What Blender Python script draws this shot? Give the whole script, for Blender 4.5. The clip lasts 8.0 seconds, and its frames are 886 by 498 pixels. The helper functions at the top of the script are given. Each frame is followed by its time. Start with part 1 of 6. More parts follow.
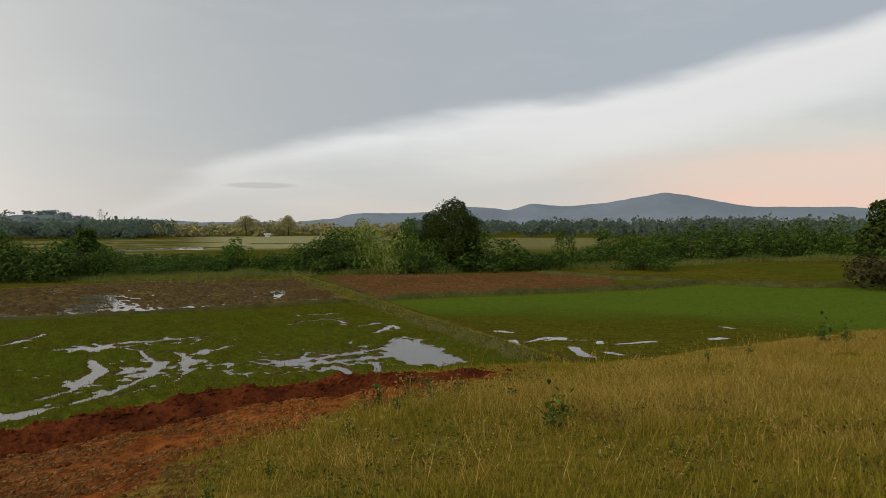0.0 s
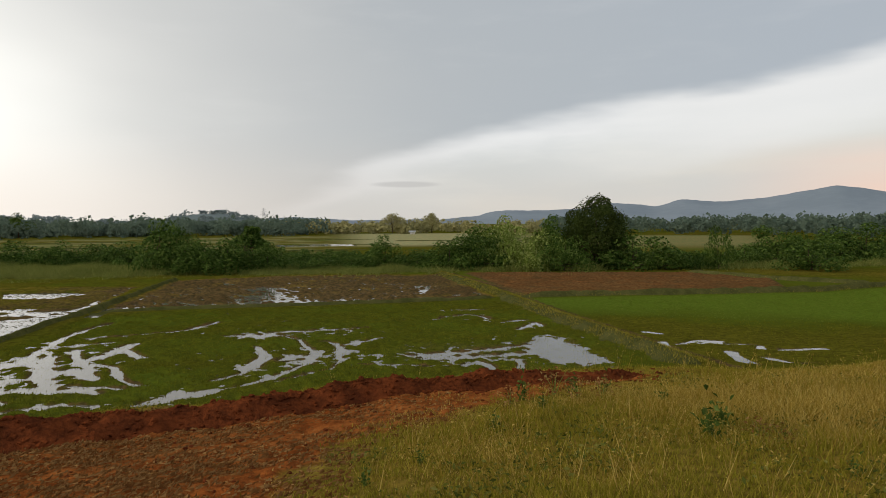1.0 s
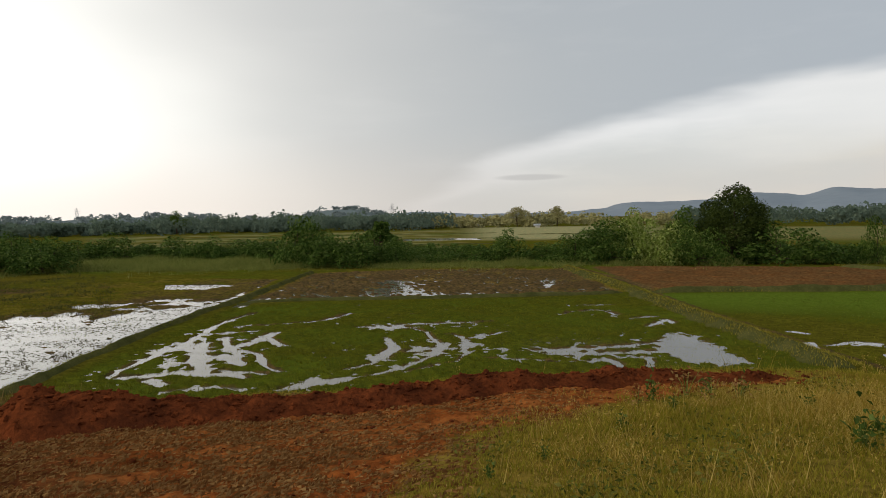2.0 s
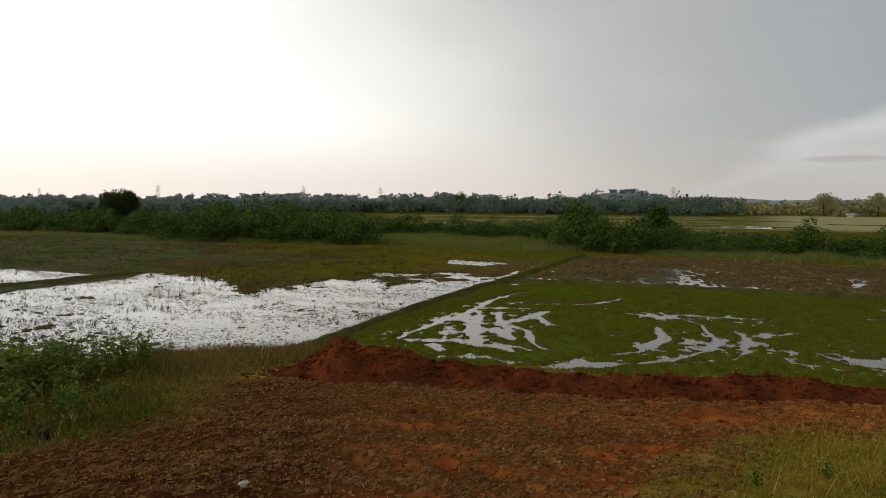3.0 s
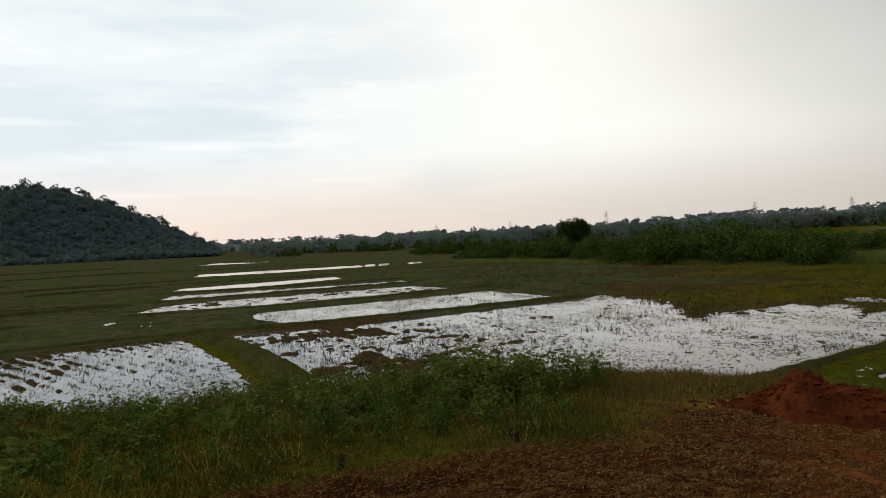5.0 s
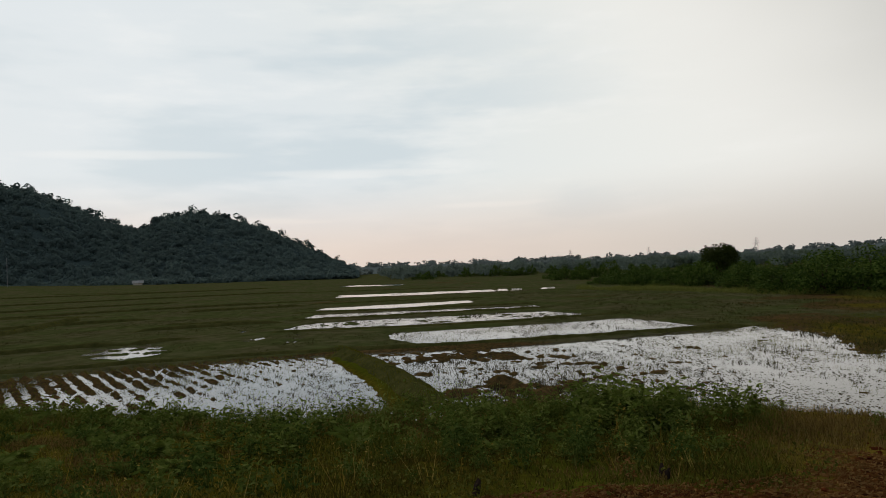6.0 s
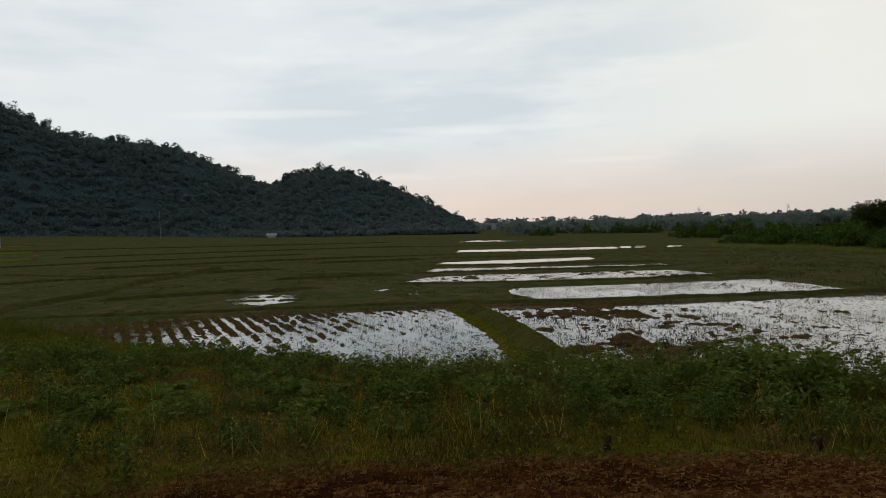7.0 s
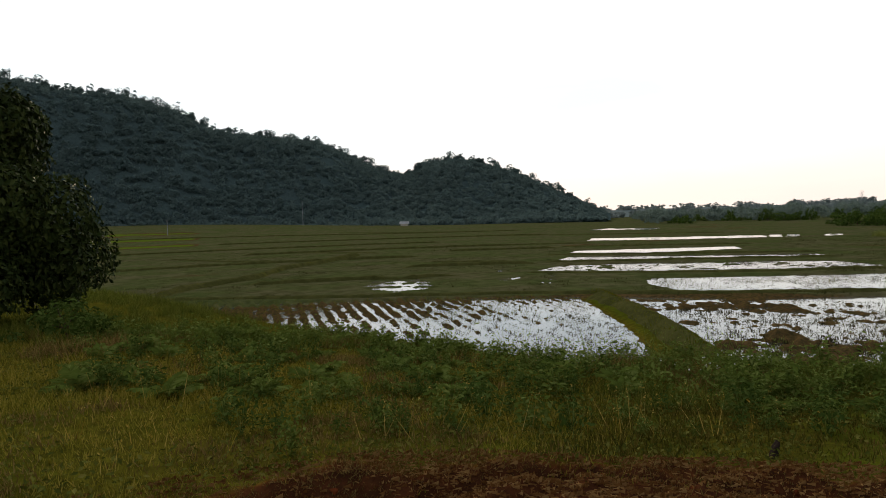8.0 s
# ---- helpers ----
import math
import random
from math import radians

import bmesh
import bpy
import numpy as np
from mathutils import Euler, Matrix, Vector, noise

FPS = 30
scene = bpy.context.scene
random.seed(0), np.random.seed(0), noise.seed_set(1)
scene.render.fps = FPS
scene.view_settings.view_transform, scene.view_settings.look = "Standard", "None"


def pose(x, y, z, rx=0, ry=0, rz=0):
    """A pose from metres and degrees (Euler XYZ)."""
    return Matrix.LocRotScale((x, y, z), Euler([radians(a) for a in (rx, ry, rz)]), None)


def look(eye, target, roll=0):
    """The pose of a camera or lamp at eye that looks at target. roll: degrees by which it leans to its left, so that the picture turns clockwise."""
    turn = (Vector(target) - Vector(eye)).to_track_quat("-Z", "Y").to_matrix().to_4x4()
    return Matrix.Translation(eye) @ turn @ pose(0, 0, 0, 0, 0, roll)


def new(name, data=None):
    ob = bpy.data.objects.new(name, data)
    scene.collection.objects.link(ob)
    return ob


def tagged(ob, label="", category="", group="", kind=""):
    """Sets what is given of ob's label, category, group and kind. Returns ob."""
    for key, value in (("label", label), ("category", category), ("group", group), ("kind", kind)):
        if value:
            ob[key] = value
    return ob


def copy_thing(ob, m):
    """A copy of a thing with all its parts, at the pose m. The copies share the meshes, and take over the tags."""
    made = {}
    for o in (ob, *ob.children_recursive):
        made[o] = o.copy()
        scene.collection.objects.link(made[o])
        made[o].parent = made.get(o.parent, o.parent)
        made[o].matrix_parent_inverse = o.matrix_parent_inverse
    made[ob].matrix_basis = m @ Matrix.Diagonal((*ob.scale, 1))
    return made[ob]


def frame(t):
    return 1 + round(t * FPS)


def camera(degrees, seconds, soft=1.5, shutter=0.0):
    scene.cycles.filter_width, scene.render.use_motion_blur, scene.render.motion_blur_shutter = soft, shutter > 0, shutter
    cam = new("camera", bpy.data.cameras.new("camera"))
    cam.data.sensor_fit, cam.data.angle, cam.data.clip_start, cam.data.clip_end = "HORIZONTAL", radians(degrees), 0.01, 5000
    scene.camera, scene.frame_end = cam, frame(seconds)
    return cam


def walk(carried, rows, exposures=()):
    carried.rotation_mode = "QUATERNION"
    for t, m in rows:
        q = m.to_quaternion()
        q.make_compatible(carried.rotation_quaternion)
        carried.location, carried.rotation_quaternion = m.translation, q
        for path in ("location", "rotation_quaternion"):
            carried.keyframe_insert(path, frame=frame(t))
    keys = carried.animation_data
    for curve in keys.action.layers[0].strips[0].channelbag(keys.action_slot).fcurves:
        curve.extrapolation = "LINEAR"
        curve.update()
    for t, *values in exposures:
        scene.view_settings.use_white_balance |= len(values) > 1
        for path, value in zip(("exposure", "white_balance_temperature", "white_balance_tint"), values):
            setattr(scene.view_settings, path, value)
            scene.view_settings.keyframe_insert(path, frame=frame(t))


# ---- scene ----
cam = camera(67.78, 8.0, soft=0.5)
walk(cam, [
    (0, pose(-0.001, 0.003, 3.008, 87.982, 0.135, 0.001)),
    (0.5, pose(-0.037, 0.008, 3.011, 87.521, 0.082, 6.768)),
    (1, pose(-0.063, -0.006, 2.999, 87.797, 0.316, 12.211)),
    (1.2, pose(-0.078, 0.010, 2.998, 87.330, 0.245, 13.898)),
    (2.3, pose(-0.011, -0.079, 3.033, 87.460, 0.515, 29.721)),
    (2.5, pose(0.010, -0.084, 3.035, 87.226, -0.175, 35.428)),
    (3, pose(0.094, -0.128, 3.031, 85.963, -0.374, 46.595)),
    (3.5, pose(0.118, -0.134, 3.053, 86.370, 1.638, 58.042)),
    (4, pose(0.119, -0.055, 3.026, 87.030, 2.051, 68.034)),
    (4.5, pose(0.103, -0.044, 3.035, 86.397, 2.496, 76.526)),
    (5, pose(0.145, -0.109, 3.062, 88.770, 2.984, 83.847)),
    (5.2, pose(0.160, -0.121, 3.062, 90.099, 3.175, 87.358)),
    (6.3, pose(-0.180, -0.209, 2.945, 90.275, 1.915, 98.110)),
    (6.5, pose(-0.187, -0.234, 2.937, 89.142, 1.813, 100.527)),
    (7, pose(-0.215, -0.302, 2.922, 88.018, 1.750, 105.579)),
    (7.5, pose(-0.239, -0.403, 2.936, 87.374, 1.387, 110.708)),
    (8, pose(-0.205, -0.476, 2.939, 87.332, 1.959, 116.747)),
], exposures=[(0, 0.05), (0.5, 0.15), (2.3, 0.12), (3.0, -0.18), (4.0, -0.24), (4.5, -0.72), (5.0, -0.54), (5.2, -0.54), (6.3, -0.88), (6.5, -0.9), (7.0, -0.78), (7.5, -0.25), (8.0, -0.16)])


# ---- sky, sun ----
def graph(tree):
    """Short helpers to lay nodes: node(kind, inputs..., **settings) gives its first output."""
    def node(kind, *values, out=0, operation=None, rotation_type=None):
        n = tree.nodes.new(kind)
        if operation:
            n.operation = operation
        if rotation_type:
            n.rotation_type = rotation_type
        for i, v in enumerate(values):
            if v is None:
                continue
            if isinstance(v, bpy.types.NodeSocket):
                tree.links.new(v, n.inputs[i])
            else:
                n.inputs[i].default_value = v
        return n.outputs[out]

    def calc(op, *values):
        return node("ShaderNodeMath", *values, operation=op)

    def ramp(value, stops, interpolation="EASE"):
        n = tree.nodes.new("ShaderNodeValToRGB")
        n.color_ramp.interpolation = interpolation
        els = n.color_ramp.elements
        while len(els) < len(stops):
            els.new(0.5)
        for e, (p, c) in zip(els, stops):
            e.position = p
            e.color = (*c, 1) if len(c) == 3 else c
        tree.links.new(value, n.inputs[0])
        return n.outputs[0]

    def mix(fac, a, b, blend="MIX"):
        n = tree.nodes.new("ShaderNodeMix")
        n.data_type, n.blend_type = "RGBA", blend
        for i, v in ((0, fac), (6, a), (7, b)):
            if isinstance(v, bpy.types.NodeSocket):
                tree.links.new(v, n.inputs[i])
            else:
                n.inputs[i].default_value = (*v, 1) if isinstance(v, tuple) and len(v) == 3 else v
        return n.outputs[2]

    def span(value, a, b, c=0.0, d=1.0):
        n = tree.nodes.new("ShaderNodeMapRange")
        n.interpolation_type = "SMOOTHSTEP"
        tree.links.new(value, n.inputs[0])
        for i, v in enumerate((a, b, c, d)):
            n.inputs[i + 1].default_value = v
        return n.outputs[0]
    return node, calc, ramp, mix, span


SUN_BEARING, SUN_HEIGHT = 216, 20


def build_sky():
    world = bpy.data.worlds.new("evening_sky")
    scene.world = world
    world.use_nodes = True
    tree = world.node_tree
    tree.nodes.clear()
    node, calc, ramp, mix, span = graph(tree)
    way = node("ShaderNodeTexCoord")
    turned = node("ShaderNodeVectorRotate", way, None, None, radians(-140), rotation_type="Z_AXIS")
    xyz = tree.nodes.new("ShaderNodeSeparateXYZ")
    tree.links.new(turned, xyz.inputs[0])
    deg = 180 / math.pi
    side = calc("MULTIPLY", calc("ARCTAN2", xyz.outputs[1], xyz.outputs[0]), deg)   # bearing - 140
    up = calc("MULTIPLY", calc("ARCSINE", xyz.outputs[2]), deg)
    flat = node("ShaderNodeCombineXYZ", calc("MULTIPLY", side, 0.035), calc("MULTIPLY", up, 0.16), 0.0)
    wisps = node("ShaderNodeTexNoise", flat, None, 1.0, 5.0, 0.55)
    soft = node("ShaderNodeTexNoise", node("ShaderNodeCombineXYZ", calc("MULTIPLY", side, 0.022), calc("MULTIPLY", up, 0.05), 3.0), None, 1.0, 3.0, 0.5)
    wob = calc("MULTIPLY", calc("SUBTRACT", soft, 0.5), 22.0)
    s = calc("ADD", calc("SUBTRACT", side, calc("MULTIPLY", calc("SUBTRACT", up, 8.0), 0.6)), wob)
    pos = calc("DIVIDE", calc("ADD", s, 180), 360)

    def at(a):
        return (a + 180) / 360
    base = ramp(pos, [(at(a), tuple(v / 2.5 for v in rgb)) for a, rgb in (
        (-180, (0.42, 0.44, 0.47)), (-84, (0.452, 0.505, 0.57)), (-38, (0.456, 0.487, 0.508)), (-16, (0.695, 0.69, 0.668)), (2, (1.32, 1.30, 1.22)), (18, (1.80, 1.77, 1.68)), (36, (1.62, 1.66, 1.6)),
        (58, (1.44, 1.56, 1.64)), (82, (1.44, 1.54, 1.60)), (105, (1.85, 1.82, 1.75)), (140, (0.8, 0.8, 0.8)), (180, (0.42, 0.44, 0.47)))], "B_SPLINE")
    base = node("ShaderNodeVectorMath", base, None, None, 2.5, operation="SCALE")
    # thin streaks of higher cloud and of clear blue
    streak = span(wisps, 0.44, 0.6)
    base = mix(calc("MULTIPLY", streak, span(s, 20, 50)), base, mix(0.62, base, (1.14, 1.32, 1.42)))
    light = span(node("ShaderNodeTexNoise", flat, None, 2.3, 5.0, 0.6), 0.48, 0.8)
    base = mix(calc("MULTIPLY", light, span(s, -20, 30, 0.08, 0.3)), base, mix(span(s, -20, 30), (1.0, 0.98, 0.95), (2.0, 1.96, 1.9)))
    # the edge of the rain cloud and the clear band below it
    edge = ramp(calc("DIVIDE", calc("ADD", side, 180), 360), [(at(-130), (0.5,) * 3), (at(-84), (0.37,) * 3), (at(-72), (0.31,) * 3), (at(-62), (0.26,) * 3), (at(-48), (0.22,) * 3),
                                                              (at(-41), (0.195,) * 3), (at(-31), (0.115,) * 3), (at(-22), (0.0,) * 3)], "LINEAR")
    ragged = calc("MULTIPLY", calc("SUBTRACT", node("ShaderNodeTexNoise", flat, None, 2.2, 3.0, 0.5), 0.5), 3.6)
    below = calc("ADD", calc("SUBTRACT", calc("MULTIPLY", edge, 40.0), up), ragged)   # degrees under the edge
    clear = ramp(span(below, 0, 12), [(0.0, (0.86, 0.87, 0.86)), (0.25, (0.765, 0.775, 0.74)), (0.6, (0.755, 0.74, 0.685)), (1.0, (0.84, 0.75, 0.67))])
    clear = mix(span(wisps, 0.42, 0.6, 0.0, 0.65), clear, (0.62, 0.655, 0.66))
    clear = mix(calc("MULTIPLY", span(below, 2.2, 0.3), 0.7), clear, (0.90, 0.90, 0.90))
    clear = mix(calc("MULTIPLY", calc("MULTIPLY", span(below, 6.5, 3.0), span(side, -42, -62)), 0.8), clear, (0.89, 0.885, 0.87))
    base = mix(calc("MULTIPLY", span(below, -1.1, 1.1), span(side, -16, -34)), base, clear)
    speck = calc("ADD", calc("POWER", calc("DIVIDE", calc("ADD", side, 34.6), 3.2), 2.0), calc("POWER", calc("DIVIDE", calc("SUBTRACT", up, 3.4), 0.3), 2.0))
    base = mix(span(speck, 1.2, 0.2, 0.0, 0.6), base, (0.42, 0.44, 0.46))
    for a, e, ra, re in ((41, 5.3, 5.0, 0.28), (52, 8.2, 9.0, 0.35), (60, 4.4, 6.0, 0.22), (70, 9.6, 8.0, 0.4)):
        bar = calc("ADD", calc("POWER", calc("DIVIDE", calc("SUBTRACT", side, a), ra), 2.0), calc("POWER", calc("DIVIDE", calc("SUBTRACT", up, calc("ADD", e - 0.75, calc("MULTIPLY", wisps, 1.5))), re), 2.0))
        base = mix(span(bar, 1.5, 0.0, 0.0, 0.26), base, (2.0, 1.93, 1.83))
    # warm glow low over the land
    glow = calc("MULTIPLY", span(up, 8.5, 0.5), span(side, -24, 4, 0.5, 0.72))
    base = mix(glow, base, mix(span(side, 10, 50), mix(span(side, -32, 6), (0.70, 0.63, 0.565), (1.0, 0.88, 0.78)), (1.6, 1.24, 1.02)))
    pink = calc("MULTIPLY", span(calc("ADD", up, calc("MULTIPLY", ragged, 0.5)), 6.6, 4.6), span(side, -58, -78))
    base = mix(calc("MULTIPLY", pink, span(wisps, 0.35, 0.65, 0.45, 0.9)), base, (1.0, 0.68, 0.54))
    # grey overhead, dim below the horizon
    base = mix(span(up, 26, 60), base, (0.60, 0.63, 0.67))
    base = mix(span(up, 0.0, -4.0), base, (0.20, 0.19, 0.17))
    sky = tree.nodes.new("ShaderNodeTexSky")
    sky.sky_type, sky.sun_disc = "NISHITA", False
    sky.sun_elevation, sky.sun_rotation = radians(SUN_HEIGHT), radians(90 - SUN_BEARING)
    clear_air = tree.nodes.new("ShaderNodeBackground")
    tree.links.new(sky.outputs[0], clear_air.inputs[0])
    clear_air.inputs[1].default_value = 0.05
    clouds = tree.nodes.new("ShaderNodeBackground")
    tree.links.new(base, clouds.inputs[0])
    clouds.inputs[1].default_value = 0.9
    both = node("ShaderNodeMixShader", 0.93)
    both.node.inputs[0].default_value = 0.93
    tree.links.new(clear_air.outputs[0], both.node.inputs[1])
    tree.links.new(clouds.outputs[0], both.node.inputs[2])
    out = tree.nodes.new("ShaderNodeOutputWorld")
    tree.links.new(both, out.inputs[0])


build_sky()
sun = new("sun", bpy.data.lights.new("sun", "SUN"))
sun.data.energy, sun.data.angle, sun.data.color = 1.1, radians(16), (1.0, 0.79, 0.5)
sun.matrix_world = look((0, 0, 0), (-math.cos(radians(SUN_BEARING)) * math.cos(radians(SUN_HEIGHT)), -math.sin(radians(SUN_BEARING)) * math.cos(radians(SUN_HEIGHT)), -math.sin(radians(SUN_HEIGHT))))

# ---- the lie of the land: heights and zones in metres, paddy water at z = 0 ----
def smooth(a, b, x):
    t = np.clip((x - a) / (b - a), 0, 1)
    return t * t * (3 - 2 * t)


def lattice(ix, iy, seed):
    n = (ix.astype(np.int64) * 374761393 + iy.astype(np.int64) * 668265263 + seed * 974711) & 0x7FFFFFFF
    n = ((n ^ (n >> 13)) * 1274126177) & 0x7FFFFFFF
    return ((n ^ (n >> 16)) & 0xFFFF) / 65535.0


def vnoise(x, y, seed=0):
    ix, iy = np.floor(x), np.floor(y)
    fx, fy = x - ix, y - iy
    fx, fy = fx * fx * (3 - 2 * fx), fy * fy * (3 - 2 * fy)
    a, b = lattice(ix, iy, seed), lattice(ix + 1, iy, seed)
    c, d = lattice(ix, iy + 1, seed), lattice(ix + 1, iy + 1, seed)
    return (a + (b - a) * fx) * (1 - fy) + (c + (d - c) * fx) * fy


def fbm(x, y, size, octaves=4, seed=0):
    """Noise from -1 to 1 with features of that size."""
    out, amp, tot = 0.0, 1.0, 0.0
    for k in range(octaves):
        out = out + amp * (vnoise(x / size + 17.3 * k, y / size - 9.1 * k, seed + k) * 2 - 1)
        tot += amp
        amp *= 0.55
        size *= 0.48
    return out / tot * 1.6


def line_dist(x, y, pts):
    """Distance to a polyline, and the side of it (positive to its left)."""
    best, side = np.full(np.shape(x), 1e9), np.zeros(np.shape(x))
    for (ax, ay), (bx, by) in zip(pts[:-1], pts[1:]):
        ux, uy = bx - ax, by - ay
        k = np.clip(((x - ax) * ux + (y - ay) * uy) / (ux * ux + uy * uy), 0, 1)
        d = np.hypot(x - ax - k * ux, y - ay - k * uy)
        s = np.sign(ux * (y - ay) - uy * (x - ax))
        side = np.where(d < best, s, side)
        best = np.minimum(best, d)
    return best, side


# foot of the raised bank: bearing in degrees and distance
BANK_FOOT = [(20, 40), (45, 31), (56, 22), (63, 18.2), (70, 15.6), (80, 14.1), (95, 13.2), (105, 12.3), (115, 11.6), (125, 11.3),
             (135, 11.6), (143, 12.2), (150, 12.8), (165, 13.2), (178, 12.8), (190, 12.6), (202, 13.0), (214, 15.0), (226, 21), (240, 40)]
BUND_A = [(-11.3, 6.6), (-13.0, 10.2), (-15.2, 15.3), (-17.3, 21.0), (-20.6, 28.8), (-21.8, 32.0)]
BUND_B = [(2.3, 14.0), (0.6, 17.8), (-1.1, 21.4), (-3.0, 25.9), (-5.2, 31.0), (-8.4, 37.8)]
BUND_C = [(-16.4, 19.0), (-12.5, 21.2), (-8.1, 23.1), (-3.2, 25.8)]
BUND_D = [(-28.6, 9.8), (-27.2, 6.2), (-25.6, 1.8), (-24.3, -2.6), (-23.7, -6.2), (-23.2, -8.6), (-21.9, -12.1), (-20.5, -15.7), (-18.5, -21.9), (-16.0, -30.0)]
BUND_E = [(-23.5, -6.2), (-19.9, -4.3), (-17.0, -3.0), (-12.6, -1.2)]
BUND_F = [(-38.2, 6.8), (-36.0, 5.2), (-33.4, 0.0), (-32.0, -5.8), (-31.4, -12.0)]
BUND_R = [(-2.9, 26.2), (4.0, 28.4), (9.6, 30.6), (13.2, 33.4), (16.3, 31.2), (21.6, 32.0), (34, 36)]
BUND_Q = [(5.4, 41.2), (9.7, 36.0), (13.2, 33.5)]
BUND_L = [(-18.8, -23.2), (-21.8, -24.6), (-24.6, -25.0), (-26.7, -25.1), (-32.8, -28.4), (-38.2, -29.4), (-46.8, -32.1)]
BUNDS_FAR = [[(-43.2, 3.0), (-40.5, -6.4), (-38.8, -13.4)], [(-47.8, 2.4), (-46.6, -8.8), (-45.6, -15.5)], [(-39.2, -21.5), (-38.9, -14.6)], [(-61.8, -24.1), (-64.2, -16.2)], [(-44.2, -32.2), (-50.3, -34.8)],
             [(-42.3, -49.7), (-39.1, -38.5), (-40.3, -32.5)], [(-51.3, -45.7), (-49.7, -31.8)], [(-57.5, -18.0), (-59.0, -2.0)], [(-90.0, -36.0), (-88.0, -6.0)], [(-110.0, -80.0), (-118.0, -50.0)],
             [(-24.0, 72.0), (-36.0, 66.0), (-50.0, 56.0)], [(-30.0, 92.0), (-48.0, 82.0), (-66.0, 70.0)], [(-40.0, 122.0), (-64.0, 110.0), (-92.0, 90.0)], [(-21.0, 84.0), (-8.0, 88.0)], [(-33.0, 110.0), (-14.0, 116.0)]]
# long low bunds across the stubble plain: distance, bearings of their ends
BUNDS_PLAIN = [[(r * math.cos(radians(a)), r * math.sin(radians(a))) for a in np.linspace(a0, a1, 7)] for r, a0, a1 in ((33, 206, 224), (40, 199, 211), (51, 209, 236), (58, 197, 207), (66, 200, 224), (80, 207, 238), (98, 198, 226), (125, 200, 240))]
# turned and straw-strewn soil on the bank, and the line of the spoil thrown up at its rim
DIRT = [(-7.9, 3.5), (-6.6, 3.0), (-6.0, 2.1), (-5.6, 0.3), (-5.3, -0.7), (-4.9, -1.8), (-4.5, -2.7), (-3.6, -3.5), (-2.0, -4.2), (1.0, -3.5), (0.5, 0.5), (-1.4, 2.6),
        (-2.0, 4.0), (-2.4, 5.2), (-2.6, 6.5), (-1.9, 7.6), (-1.1, 9.0), (0.4, 11.3), (1.5, 12.6), (-1.0, 12.2), (-3.0, 11.0), (-4.8, 9.6), (-6.2, 8.2), (-7.6, 6.9), (-8.8, 5.3)]
SPOIL = [(-8.5, 4.5), (-8.0, 5.3), (-6.9, 6.2), (-5.4, 7.5), (-4.2, 8.7), (-3.0, 9.8), (-1.6, 10.8), (-0.2, 11.7), (1.0, 12.4)]
FURROW = [(-5.15, 0.4), (-4.85, -0.8), (-4.4, -2.0), (-3.6, -3.0), (-2.4, -3.6)]
POOL = [(-1.4, 16.0), (-1.35, 17.2), (-0.95, 17.7), (-0.6, 17.3), (-0.3, 16.1), (0.2, 15.4), (0.7, 14.4), (-0.2, 14.2), (-0.8, 14.3), (-1.05, 15.2)]   # standing water among the rice


def bearing(x, y):
    return np.degrees(np.arctan2(y, x)) % 360


def inside(x, y, pts):
    """Distance inside a closed outline (negative outside)."""
    ring = pts + pts[:1]
    xs, ys = [p[0] for p in pts], [p[1] for p in pts]
    near = (x > min(xs) - 1.5) & (x < max(xs) + 1.5) & (y > min(ys) - 1.5) & (y < max(ys) + 1.5)
    if not near.all():
        out = np.full(np.shape(x), -9.0)
        if near.any():
            out[near] = inside(x[near], y[near], pts)
        return out
    odd = np.zeros(np.shape(x), bool)
    for (ax, ay), (bx, by) in zip(ring[:-1], ring[1:]):
        hit = ((ay > y) != (by > y)) & (x < (bx - ax) * (y - ay) / (by - ay + 1e-12) + ax)
        odd ^= hit
    d, _ = line_dist(x, y, ring)
    return np.where(odd, d, -d)


def blob(x, y, cx, cy, rx, ry, turn=0.0):
    """1 in the middle of an oval, 0 outside, soft between."""
    c, s = math.cos(radians(turn)), math.sin(radians(turn))
    u, v = (x - cx) * c + (y - cy) * s, (y - cy) * c - (x - cx) * s
    return 1 - smooth(0.55, 1.25, np.hypot(u / rx, v / ry))


def bank_depth(x, y):
    """Metres inside the foot of the bank (negative outside)."""
    az = bearing(x, y)
    foot = sum(np.interp(az + s, *zip(*BANK_FOOT), left=40, right=40) for s in (-4, -2, 0, 2, 4)) / 5
    return foot + 0.35 * fbm(x, y, 2.2, 3, 5) - np.hypot(x, y), foot


def bank_height(x, y):
    d, foot = bank_depth(x, y)
    run = np.clip(d / np.maximum(foot - 2.5, 1), 0, 1)
    step = 0.16 + 0.14 * smooth(120, 150, bearing(x, y))
    return step * smooth(0, 0.9, d) + (1.4 - step) * run ** 1.25


